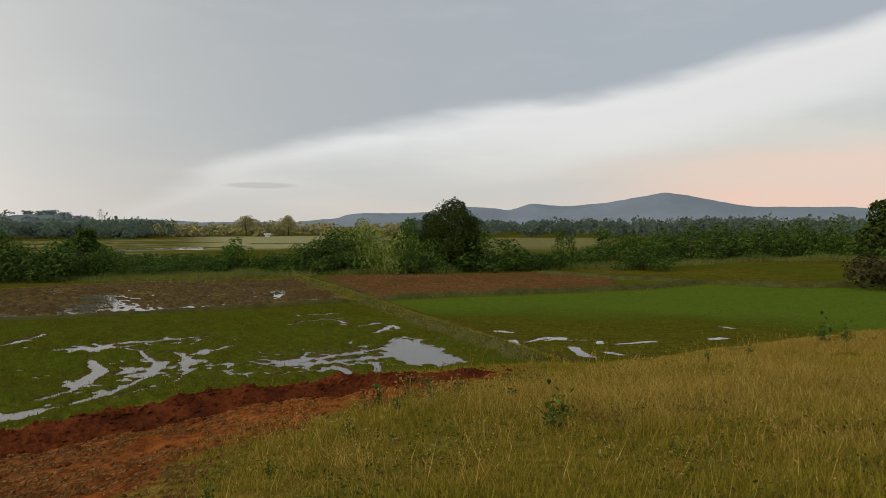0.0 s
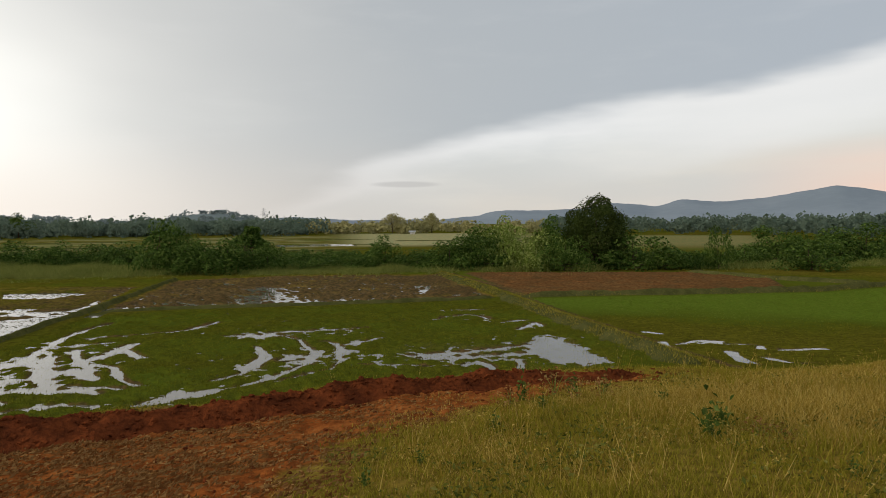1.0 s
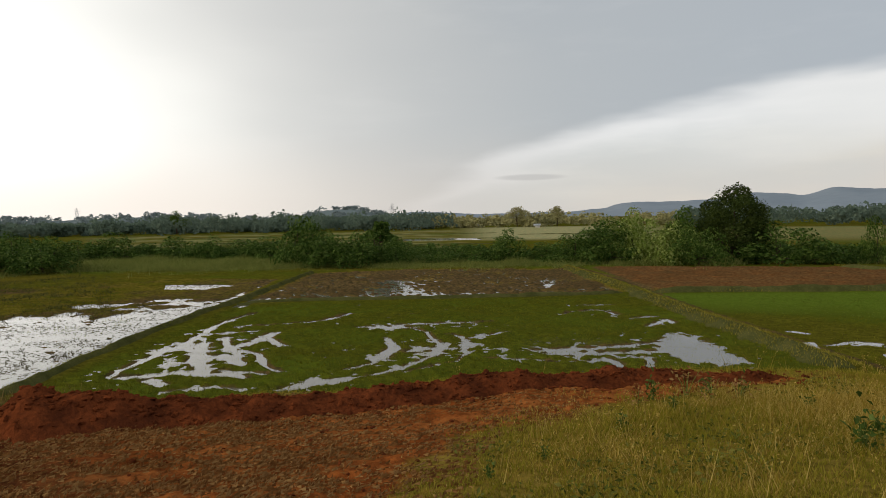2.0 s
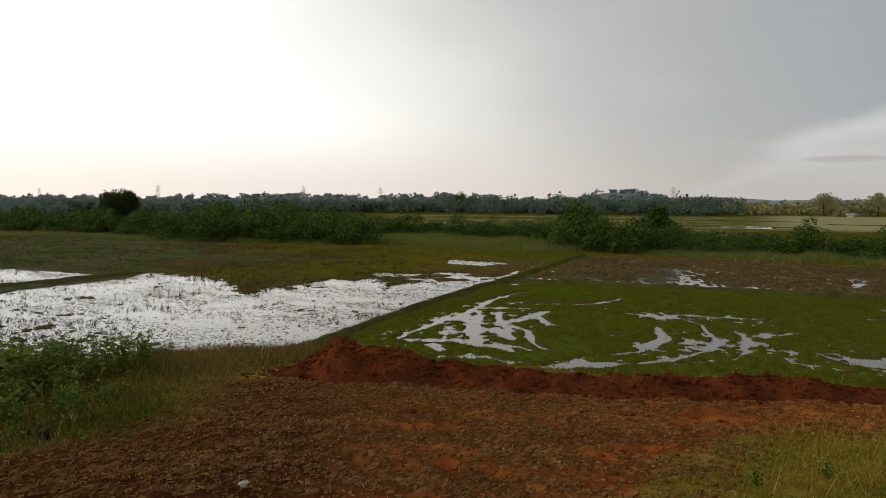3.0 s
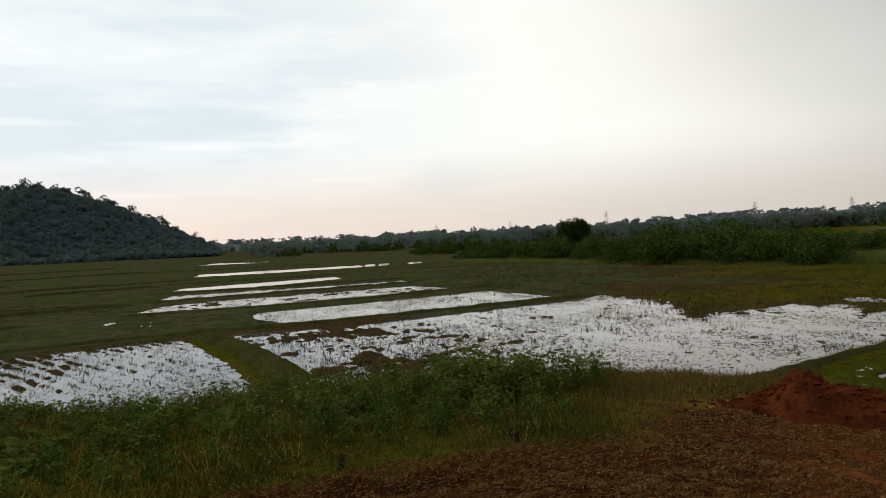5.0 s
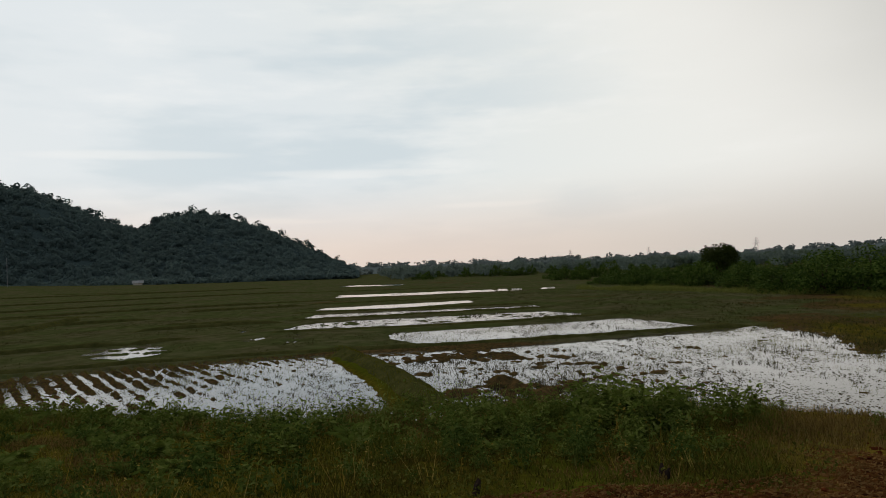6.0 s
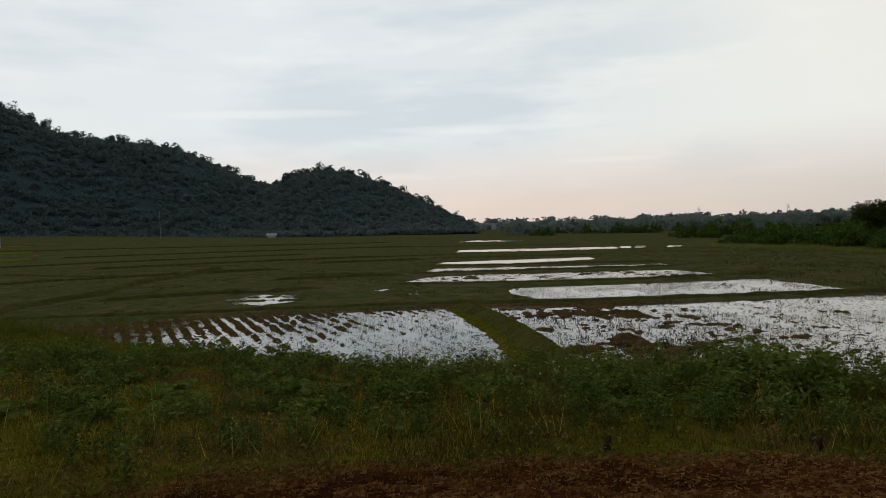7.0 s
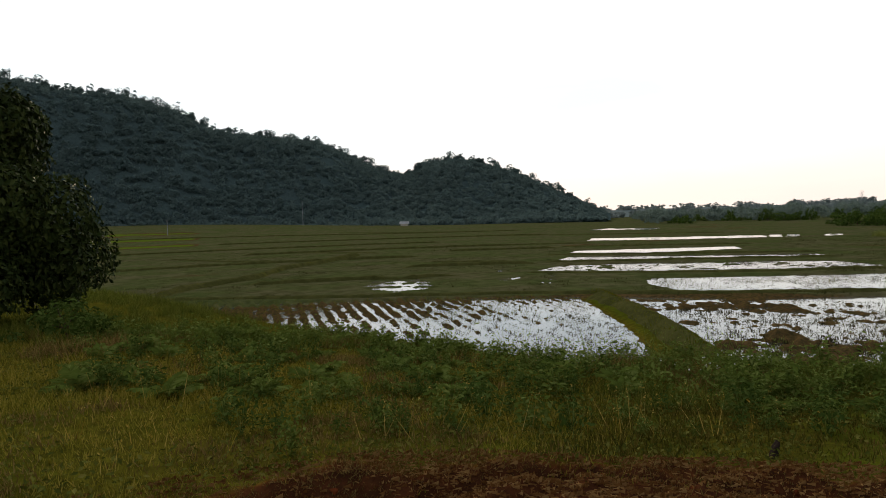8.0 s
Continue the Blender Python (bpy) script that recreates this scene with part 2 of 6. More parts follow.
GREEN_FIELD = [(-11.2, 6.6), (-16.0, 18.6), (-12.5, 21.0), (-8.1, 22.9), (-3.3, 25.6), (-1.1, 21.2), (2.0, 14.2), (-3, 12.0), (-7, 9.0)]
PLOUGHED = [(-16.5, 19.6), (-12.5, 21.5), (-8.1, 23.4), (-3.5, 26.2), (-8.2, 37.2), (-16.0, 35.6), (-21.6, 31.4)]
PLOUGHED_DRY = [(-2.6, 26.4), (4.0, 28.9), (8.6, 31.0), (9.2, 35.8), (5.6, 40.2), (-0.5, 39.2), (-7.2, 38.0)]
MEADOW = [(2.6, 14.4), (-0.6, 21.4), (-2.7, 25.9), (4.0, 28.1), (9.6, 30.3), (13.2, 33.0), (16.3, 30.8), (21.6, 31.6), (34, 36), (40, 30), (22, 20), (10, 16)]
FLOODED = [(-11.8, 7.0), (-15.4, 15.3), (-17.5, 20.6), (-21.0, 28.0), (-26.5, 27.0), (-33.0, 18.0), (-29.0, 8.9), (-25.8, 4.0), (-23.7, -1.2), (-23.3, -5.8), (-20.2, -4.2), (-17.2, -2.8), (-12.4, -0.9)]
# the drier back of that paddy, its muddy end, and the pond cut off by a path
DRY_BACK = [(-28.0, 8.4), (-27.4, 10.0), (-25.0, 10.9), (-22.2, 10.2), (-20.3, 9.9), (-18.9, 9.5), (-19.1, 10.1), (-20.8, 11.4), (-19.4, 11.2), (-20.2, 12.2), (-20.3, 12.9), (-21.3, 14.2), (-20.2, 14.5), (-20.6, 15.4), (-18.7, 14.3), (-18.2, 15.1), (-17.0, 17.6),
            (-17.5, 21.2), (-21.0, 28.6), (-27.5, 27.6), (-34.0, 18.0), (-30.0, 8.6)]
MUD_END = [(-18.0, -0.6), (-15.8, 1.2), (-13.3, 1.0), (-13.5, -1.1), (-15.6, -1.2)]
MUD_SIDE = [(-22.9, -3.7), (-23.6, -0.6), (-21.2, 0.0), (-20.9, -2.0), (-20.2, -4.3), (-22.3, -5.1)]
POND = [(-23.14, 22.13), (-25.26, 24.36), (-22.48, 25.26), (-21.08, 24.67), (-21.28, 22.92)]
SEEDBED = [(-23.2, -6.6), (-22.8, -8.7), (-21.5, -12.2), (-20.1, -15.6), (-17.5, -24.0), (-12.5, -18.0), (-12.2, -9.5), (-12.4, -1.8), (-17.0, -3.6), (-20.0, -5.0)]
# flooded strips farther out, outline by outline
STRIPS = [[(-28.2, 8.7), (-34.5, 5.9), (-32.0, 0.0), (-30.3, -5.8), (-27.6, -5.2), (-25.2, -3.6), (-26.6, 2.1)],
          [(-37.1, 4.7), (-41.0, 2.2), (-39.6, -7.6), (-37.3, -11.6), (-33.0, -12.0), (-33.2, -5.9), (-35.0, 0.4)],
          [(-44.7, 2.4), (-46.9, 1.8), (-45.6, -8.7), (-44.6, -13.2), (-40.2, -13.0), (-41.4, -5.7)],
          [(-52.6, -2.6), (-56.2, -3.4), (-53.0, -11.4), (-52.0, -14.6), (-48.8, -14.6), (-48.0, -9.1)],
          [(-71.9, -1.4), (-78.0, -1.8), (-77.2, -13.7), (-77.0, -19.9), (-70.7, -18.6), (-70.1, -12.5)],
          [(-111, -18), (-118, -18), (-122, -29.5), (-115, -29.5)],
          [(-73.4, 3.8), (-79.0, 4.0), (-79.0, 5.6), (-74.3, 5.3)], [(-73, -0.9), (-79, -1.0), (-79, 0.2), (-73, 0.0)], [(-73.4, 0.6), (-79, 0.6), (-79, 1.6), (-73, 1.4)],
          [(-41.0, 82.0), (-44.0, 88.0), (-34.0, 92.0), (-31.0, 87.0)]]
# wheel ruts that hold water, with width and depth: the green paddy's near corner, its turning circle, its far side; the ploughed strip; the meadow
RUTS_NEAR = [([(-11.2, 9.3), (-11.7, 10.4), (-12.1, 11.4), (-12.4, 12.6), (-13.3, 14.3), (-14.0, 15.9), (-14.2, 17.4)], 0.15, 0.95), ([(-12.0, 12.7), (-10.9, 11.3), (-9.6, 10.1)], 0.22, 1.1), ([(-12.2, 11.5), (-12.1, 12.0), (-11.8, 12.4)], 0.3, 1.0),
             ([(-10.6, 11.4), (-10.2, 11.6), (-9.4, 11.0)], 0.24, 1.0), ([(-12.1, 13.5), (-10.7, 12.2), (-10.0, 11.6)], 0.13, 1.0), ([(-10.3, 12.1), (-9.8, 12.0), (-8.7, 11.0), (-8.2, 10.7)], 0.13, 1.0), ([(-10.8, 12.7), (-10.8, 13.4), (-11.2, 14.4)], 0.24, 1.0),
             ([(-10.8, 13.6), (-9.9, 13.0)], 0.18, 1.0), ([(-12.8, 14.9), (-11.9, 15.8), (-11.2, 16.7), (-11.1, 18.2)], 0.17, 0.85), ([(-10.9, 9.3), (-10.4, 9.5), (-10.2, 9.9), (-9.5, 9.9), (-9.0, 10.4), (-8.4, 10.4)], 0.17, 1.1), ([(-10.2, 9.2), (-9.6, 9.1)], 0.17, 1.05),
             ([(-9.2, 8.7), (-8.8, 9.2), (-8.1, 9.4)], 0.13, 1.0), ([(-7.3, 9.6), (-7.2, 9.8), (-7.0, 10.2), (-6.7, 10.5)], 0.24, 1.05), ([(-12.6, 13.9), (-12.0, 14.6)], 0.12, 0.9), ([(-9.4, 10.4), (-8.6, 10.0)], 0.2, 0.95)]
RUTS_CIRCLE = [([(-7.1, 11.3), (-6.8, 12.0), (-7.1, 13.3), (-7.5, 14.2), (-8.0, 14.8)], 0.12, 1.0), ([(-7.1, 13.4), (-6.9, 12.6)], 0.25, 0.9), ([(-6.6, 10.6), (-6.2, 11.3), (-6.0, 12.2), (-5.9, 13.1), (-6.2, 14.2), (-6.9, 15.2), (-7.4, 15.9), (-8.4, 16.5), (-9.2, 16.0), (-9.6, 16.0)], 0.11, 0.95),
               ([(-5.9, 13.1), (-6.2, 14.2)], 0.22, 0.92), ([(-6.6, 13.4), (-6.4, 13.8)], 0.26, 0.78), ([(-5.4, 13.7), (-5.8, 14.9), (-6.2, 15.5), (-6.6, 15.7)], 0.13, 0.86), ([(-5.9, 15.3), (-5.7, 15.8), (-5.3, 16.5)], 0.14, 0.85), ([(-8.5, 16.7), (-7.3, 17.4), (-6.3, 18.0)], 0.16, 0.8),
               ([(-5.6, 11.9), (-5.2, 12.7), (-5.3, 13.6)], 0.09, 0.75), ([(-9.2, 16.1), (-8.2, 16.3)], 0.28, 0.84), ([(-6.3, 11.0), (-5.8, 11.6), (-5.5, 12.4)], 0.08, 0.6)]
RUTS_FAR = [([(-4.7, 13.3), (-4.1, 13.4), (-3.5, 13.4)], 0.09, 0.85), ([(-3.9, 14.4), (-2.8, 15.0), (-2.0, 15.7), (-1.3, 16.2)], 0.2, 0.78), ([(-3.5, 14.1), (-2.3, 14.6), (-1.2, 15.1)], 0.22, 0.8), ([(-2.3, 13.9), (-2.0, 13.5), (-2.0, 12.8)], 0.17, 1.0), ([(-1.6, 14.3), (-1.4, 13.9), (-1.3, 13.2)], 0.18, 1.0),
            ([(-4.7, 20.0), (-4.3, 20.7), (-3.8, 21.2)], 0.17, 0.85), ([(-4.1, 22.4), (-3.6, 22.6)], 0.24, 0.9), ([(-3.7, 21.2), (-3.0, 20.4)], 0.2, 0.9), ([(-2.4, 19.8), (-2.0, 20.3)], 0.2, 0.9), ([(-1.9, 18.5), (-1.6, 19.8), (-1.3, 19.3)], 0.2, 0.95), ([(-3.4, 13.3), (-2.4, 13.7)], 0.12, 0.8)]
RUTS_PLOUGHED = [([(-15.4, 22.1), (-14.1, 22.0), (-12.3, 21.3)], 0.35, 0.95), ([(-12.8, 23.1), (-13.1, 25.7), (-14.8, 28.5)], 0.8, 1), ([(-12.8, 25.1), (-10.3, 23.5)], 0.7, 1.05), ([(-12.3, 22.7), (-10.6, 22.4)], 0.4, 1), ([(-10.3, 23.9), (-9.5, 24.3)], 0.3, 0.8), ([(-7.4, 27.1), (-6.9, 29.2)], 0.5, 0.9), ([(-7.7, 30.4), (-7.7, 31.0)], 0.5, 0.8), ([(-9.2, 24.7), (-7.2, 24.4)], 0.25, 0.75), ([(-16.9, 20.2), (-16.0, 20.9)], 0.3, 0.85)]
RUTS_MEADOW = [([(1.6, 18.7), (1.9, 18.5)], 0.24, 1.2), ([(1.8, 17.3), (1.8, 16.2), (2.1, 16.0)], 0.20, 1.2), ([(2.2, 16.9), (2.8, 17.6), (3.2, 17.6), (2.7, 17.1)], 0.17, 1.2), ([(3.1, 17.3), (4.1, 17.1), (4.0, 16.6)], 0.15, 1.2),
               ([(3.3, 16.2), (3.3, 15.2), (3.6, 14.7)], 0.24, 1.2), ([(4.4, 16.6), (4.9, 16.8), (5.4, 17.0)], 0.20, 1.2), ([(3.9, 15.6), (4.1, 15.2), (4.4, 15.0), (4.8, 15.2)], 0.24, 1.2), ([(8.3, 19.4), (8.5, 19.1)], 0.20, 1.2), ([(7.0, 17.3), (7.4, 17.4)], 0.20, 1.2)]


def ruts(x, y, rows, wander=0.12, thin=1.0):
    """How deep the ruts are at a place, from 0 to about 1."""
    xs, ys = [p[0] for r in rows for p in r[0]], [p[1] for r in rows for p in r[0]]
    near = (x > min(xs) - 2.5) & (x < max(xs) + 2.5) & (y > min(ys) - 2.5) & (y < max(ys) + 2.5)
    if not near.all():
        out = np.zeros(np.shape(x))
        if near.any():
            out[near] = ruts(x[near], y[near], rows, wander, thin)
        return out
    wx, wy = x + wander * fbm(x, y, 0.8, 3, 51), y + wander * fbm(x, y, 0.8, 3, 52)
    out = np.zeros(np.shape(x))
    for pts, w, k in rows:
        out = np.maximum(out, k * np.exp(-(line_dist(wx, wy, pts)[0] / (w * thin)) ** 2))
    return out


def paddy_tracks(x, y):
    return np.maximum(ruts(x, y, RUTS_NEAR, 0.08, 0.74), np.maximum(ruts(x, y, RUTS_CIRCLE, 0.03, 0.66), ruts(x, y, RUTS_FAR, 0.1, 0.66)))


def lay_of_land(x, y):
    """Ground height and its zones: turned soil, lush green, wet mud, dry or golden (on the bank: darkened soil)."""
    r, az = np.hypot(x, y), bearing(x, y)
    d, foot = bank_depth(x, y)
    bank = smooth(-0.1, 0.5, d)
    rough, fine = fbm(x, y, 1.4, 4, 11), fbm(x, y, 0.42, 3, 21)
    big = fbm(x, y, 6.0, 4, 31)
    tiny = fbm(x, y, 0.17, 2, 33)
    z = 0.075 - 0.04 * smooth(30, 55, r) + 0.02 * rough * (1 - 0.6 * smooth(30, 55, r)) + 0.012 * big * smooth(20, 40, r)
    z = z + smooth(70, 240, r) * (0.6 * smooth(190, 205, az) + 3.4 * smooth(203, 234, az)) * (az < 300)
    dirt, lush, mud, gold = (np.zeros(np.shape(x)) for _ in range(4))
    lush = 0.78 + 0.2 * big

    # green paddy with the turning circle
    m = smooth(-0.15, 0.35, inside(x, y, GREEN_FIELD)) * (1 - bank)
    dip = paddy_tracks(x, y)
    rim = 4 * np.clip(dip, 0, 1) * (1 - np.clip(dip, 0, 1)) * (dip < 0.6)      # mud pressed up beside the wheels
    dip = dip * (0.92 + 0.3 * fine + 0.3 * tiny)
    dip = np.maximum(dip, 0.95 * smooth(-0.25, 0.3, inside(x, y, POOL) + 0.25 * rough + 0.2 * fine))
    wet = 0.5 * blob(x, y, -2.8, 14.9, 3.4, 1.5, 15) + 0.42 * blob(x, y, -11.3, 11.5, 1.6, 3.5, 20) + 0.3 * blob(x, y, -6.5, 13.6, 1.2, 2.2) + 0.5 * blob(x, y, -7.6, 16.8, 2.0, 0.9, 20)
    halo = np.clip(dip, 0, 1) ** 0.2                        # trampled ground beside them
    h = 0.078 - 0.115 * dip - 0.042 * halo - 0.085 * wet + 0.022 * rim + (0.022 * rough + 0.035 * fine + 0.075 * tiny) * (1 - 0.3 * np.clip(dip, 0, 1))
    h = 0.42 * h
    z, lush, mud = z + (h - z) * m, lush + (0.9 - 0.3 * dip + 0.1 * rough - lush) * m, mud + (np.clip(0.55 * dip + 0.25 * halo + 0.25 * rim + 0.45 * wet + 0.05 + 0.22 * big + 0.12 * rough, 0, 0.8)) * m

    # ploughed strip with standing water behind it
    m = smooth(-0.2, 0.4, inside(x, y, PLOUGHED))
    rows = np.sin((0.55 * x + 0.83 * y) * 9.0 + 2.0 * rough)
    pool = ruts(x, y, RUTS_PLOUGHED, 0.3)
    h = 0.05 - 0.12 * pool + 0.02 * rows + 0.075 * fine + 0.11 * tiny + 0.02 * rough
    h = 0.6 * h
    z, mud = z + (h - z) * m, mud + (0.72 + 0.15 * fine + 0.15 * rough - mud) * m
    lush = lush + (0.15 - lush) * m
    m = smooth(-0.2, 0.4, inside(x, y, PLOUGHED_DRY))
    z, mud = z + (0.16 + 0.04 * fine + 0.02 * rows - z) * m, mud + (0.95 - mud) * m
    dirt = dirt + 0.42 * m
    # bright meadow to the right of the track
    m = smooth(-0.2, 0.5, inside(x, y, MEADOW)) * (1 - bank)
    fl = ruts(x, y, RUTS_MEADOW, 0.12, 0.62)
    near = 1 - smooth(19, 26, r + 2.0 * big)
    z = z + (0.035 - 0.07 * fl + 0.008 * rough + 0.01 * tiny - z) * m
    lush, mud = lush + (1.3 - 0.55 * near - lush) * m, mud + np.clip(0.12 * near + 0.8 * fl, 0, 1) * m

    # flooded paddy
    inn = inside(x, y, FLOODED)
    m = smooth(-0.1, 0.4, inn) * (1 - bank)
    lines = np.sin((0.31 * x - 0.95 * y) * 11.0 + 1.2 * rough)
    grain = fbm((0.95 * x + 0.31 * y) * 1.5, 0.95 * y - 0.31 * x, 0.7, 4, 35)
    dry = smooth(-0.5, 1.3, inside(x, y, DRY_BACK) + 0.35 * rough + 0.3 * fine)
    shoal = np.maximum(smooth(-0.9, 0.7, inside(x, y, MUD_END) + 0.3 * rough), 0.8 * smooth(-0.8, 0.5, inside(x, y, MUD_SIDE) + 0.3 * rough))
    torn = blob(x, y, -18.2, 0.6, 5.4, 4.2, 20)              # mud and water torn into streaks here
    streaks = fbm((0.95 * x + 0.31 * y) * 1.5, 0.95 * y - 0.31 * x, 0.5, 4, 36)
    stream = ruts(x, y, [([(-20.3, -2.0), (-19.5, -0.9), (-19.3, 0.2), (-17.3, 0.4), (-16.4, 0.6)], 0.28, 1.0), ([(-21.6, -4.8), (-21.9, -3.7)], 0.25, 1.0), ([(-19.4, -3.6), (-19.9, -2.8), (-19.6, -1.7)], 0.3, 1.0), ([(-17.0, -1.8), (-16.7, -1.1), (-18.3, -0.6)], 0.2, 0.9)], 0.2)
    calm = 1 - 0.4 * dry
    h = -0.066 + (0.045 * grain + 0.012 * fine + 0.05 * tiny) * calm + 0.012 * lines + 0.115 * dry + 0.072 * shoal + torn * (0.025 + 0.075 * streaks) - 0.11 * stream
    ponds = [([(-19.1, 18.5), (-18.3, 19.1)], 0.6, 1.4), ([(-20.2, 19.2), (-19.8, 19.5)], 0.55, 1.2), ([(-21.8, 17.3), (-21.0, 17.6)], 0.6, 1.2), ([(-18.0, 17.0), (-17.2, 17.6)], 0.6, 1.2), ([(-19.6, 16.6), (-18.2, 17.2)], 0.5, 1.1)]
    h = h - 0.12 * ruts(x, y, ponds, 0.3) * (0.8 + 0.6 * fine)
    h = h - 0.16 * smooth(-0.1, 0.2, inside(x, y, POND))
    z, mud, lush = z + (h - z) * m, mud + (0.85 - 0.25 * dry + 0.25 * dry * rough - 0.3 * dry * smooth(-2, 3, -(x + 21) * 0.8 + (y - 20) * -0.2) - mud) * m, lush + (0.35 + 0.3 * dry + 0.2 * dry * fine - lush) * m

    # seedbed in rows
    inn = inside(x, y, SEEDBED)
    m = smooth(-0.1, 0.5, inn) * (1 - bank)
    tilt = smooth(-6.5, -14.0, y + 0.25 * (x + 17))
    ridge = np.sin((-0.67 * x + 0.74 * y) * 15.6 + 1.0 * fbm(x, y, 2.0, 2, 71))
    clump = smooth(-0.5, 0.3, fbm(x, y, 0.5, 3, 72))
    h = -0.085 + 0.075 * tilt + (0.01 + 0.06 * smooth(-5.0, -8.5, y + 0.2 * (x + 17))) * (ridge + 0.25) * (0.35 + 0.75 * clump) + 0.035 * fine + 0.06 * tiny + 0.05 * smooth(-14, -17, y)
    z, mud, lush = z + (h - z) * m, mud + (0.8 - mud) * m, lush + (0.35 - lush) * m
    # flooded strips
    for k, outline in enumerate(STRIPS):
        inn = inside(x, y, outline) + (0.12 if k < 4 else 0.4) * rough + (0.16 * grain + 0.16 * tiny) * (k < 3)
        m = smooth(-0.3, 0.5, inn)
        h = -0.06 + 0.03 * fine + 0.03 * tiny + 0.02 * grain + (0.06 if k == 1 else 0) * (grain + 0.35) + (0.02 if k == 0 else 0) * rough
        z, mud = z + (h - z) * m, mud + (0.8 - mud) * m
    for line in (BUND_D, BUND_F):
        mud = np.maximum(mud, 0.95 * np.exp(-(line_dist(x, y, line)[0] / 0.9) ** 2))
    pan = blob(x, y, -26.0, -15.8, 3.4, 1.7, 33)
    z = z - 0.15 * pan * (0.8 + 0.3 * np.sin(x * 4.0 + y) + 0.35 * fine + 0.3 * tiny)
    for px, py in ((-29.0, -11.5), (-28.0, -9.4), (-30.4, -10.2), (-33.5, -13.6)):
        z = z - 0.085 * blob(x, y, px, py, 1.3, 0.5, 8) * (1 + 0.9 * fine + 0.9 * tiny)
    mud = np.maximum(mud, pan * 0.6)
    # dull stubble plain on that side, golden field on the other
    plain = (0.86 * smooth(143, 160, az + 6 * big) + 0.14 * smooth(186, 196, az + 5 * big)) * smooth(22, 26, r) * (az < 300)
    mud = np.maximum(mud, plain * (1.75 + 0.5 * big + 0.15 * np.sin(r * 0.9 + 2 * big)))          # above 1: dull stubble
    crop = smooth(226.5, 228, az) * (1 - smooth(236, 239, az)) * smooth(94, 98, r) * (1 - smooth(150, 158, r)) * smooth(-0.2, 0.3, np.sin(r * 0.27) + 0.3 * big)
    mud, lush = mud * (1 - 0.9 * crop), lush + (1.4 - lush) * crop
    # ditch beside the track: a slight dip, its shade put in as mud colour
    ditch, flank = line_dist(x + 0.1 * fine, y, BUND_B)
    shaded_ditch = np.exp(-((ditch - 0.72) / 0.13) ** 2) * (flank < 0) * (1 - bank)
    z, mud = z - 0.02 * shaded_ditch, np.maximum(mud, shaded_ditch)
    z = z - 0.2 * ruts(x, y, [([(-15.8, 18.4), (-16.7, 20.8)], 0.22, 1.0)], 0.03)
    # golden field, with the warm sunlight on it put into the colour
    gold = smooth(82, 96, r) * (1 - smooth(190, 215, r)) * smooth(93, 97, az) * (1 - smooth(108, 113, az))
    gold = np.maximum(gold, 0.45 * smooth(70, 100, r) * (1 - smooth(150, 170, r)) * smooth(74, 78, az) * (1 - smooth(88, 92, az)))

    pale = (0.26 + 0.24 * np.sin(r * 0.22 + 3 * big)) * smooth(55, 70, r) * (1 - smooth(160, 180, r)) * smooth(109, 113, az) * (1 - smooth(139, 143, az))
    gold = np.maximum(gold, pale)

    # the bank
    b = bank_height(x, y) + bank * (0.035 * rough + 0.018 * fine)
    z = np.where(d > -0.1, np.maximum(z * (1 - bank), 0.0) + b, z)
    soil = inside(x, y, DIRT) + 0.30 * rough + 0.18 * fine
    soil = smooth(-0.25, 0.3, soil)
    tread = np.sin((x * 0.30 + y * 0.95) * 22 + 1.5 * rough) * np.exp(-((x * 0.95 - y * 0.3 + 4.1) / 0.35) ** 2)
    z = z + soil * (0.032 * fbm(x, y, 0.22, 3, 81) + 0.018 * tread)
    fd, _ = line_dist(x + 0.2 * rough, y + 0.2 * fine, FURROW)
    z = z - 0.13 * np.exp(-(fd / 0.22) ** 2) * (r < 9)
    # greener, darker turf past this bearing; dimmer light put into the tone
    lushb = smooth(146, 166, az) * (1 - smooth(280, 350, az)) * 0.72 + 0.28 * smooth(0.0, 0.5, big) + 0.12 * rough
    lush = lush * (1 - bank) + np.clip(lushb, 0, 0.9) * bank
    mud = mud * (1 - bank)
    gold = gold * (1 - bank) + soil * bank * smooth(126, 162, az)     # on the bank: soil darkened by bearing, dimmer light put into its colour
    dirt = dirt + soil * bank
    return z, np.clip(dirt, 0, 1), np.clip(lush, 0, 1.4), np.clip(mud, 0, 2), np.clip(gold, 0, 1)


def ground_z(x, y):
    return float(lay_of_land(np.array([float(x)]), np.array([float(y)]))[0][0])


# ---- materials ----
def material(name):
    mat = bpy.data.materials.new(name)
    mat.use_nodes = True
    tree = mat.node_tree
    tree.nodes.clear()
    out = tree.nodes.new("ShaderNodeOutputMaterial")
    bsdf = tree.nodes.new("ShaderNodeBsdfPrincipled")
    tree.links.new(bsdf.outputs[0], out.inputs[0])
    return mat, tree, bsdf


def bump(tree, bsdf, height, strength, distance):
    n = tree.nodes.new("ShaderNodeBump")
    n.inputs["Strength"].default_value, n.inputs["Distance"].default_value = strength, distance
    tree.links.new(height, n.inputs["Height"])
    tree.links.new(n.outputs[0], bsdf.inputs["Normal"])


def noise_of(tree, node, where, scale, detail=4.0, rough=0.55):
    return node("ShaderNodeTexNoise", where, None, scale, detail, rough)


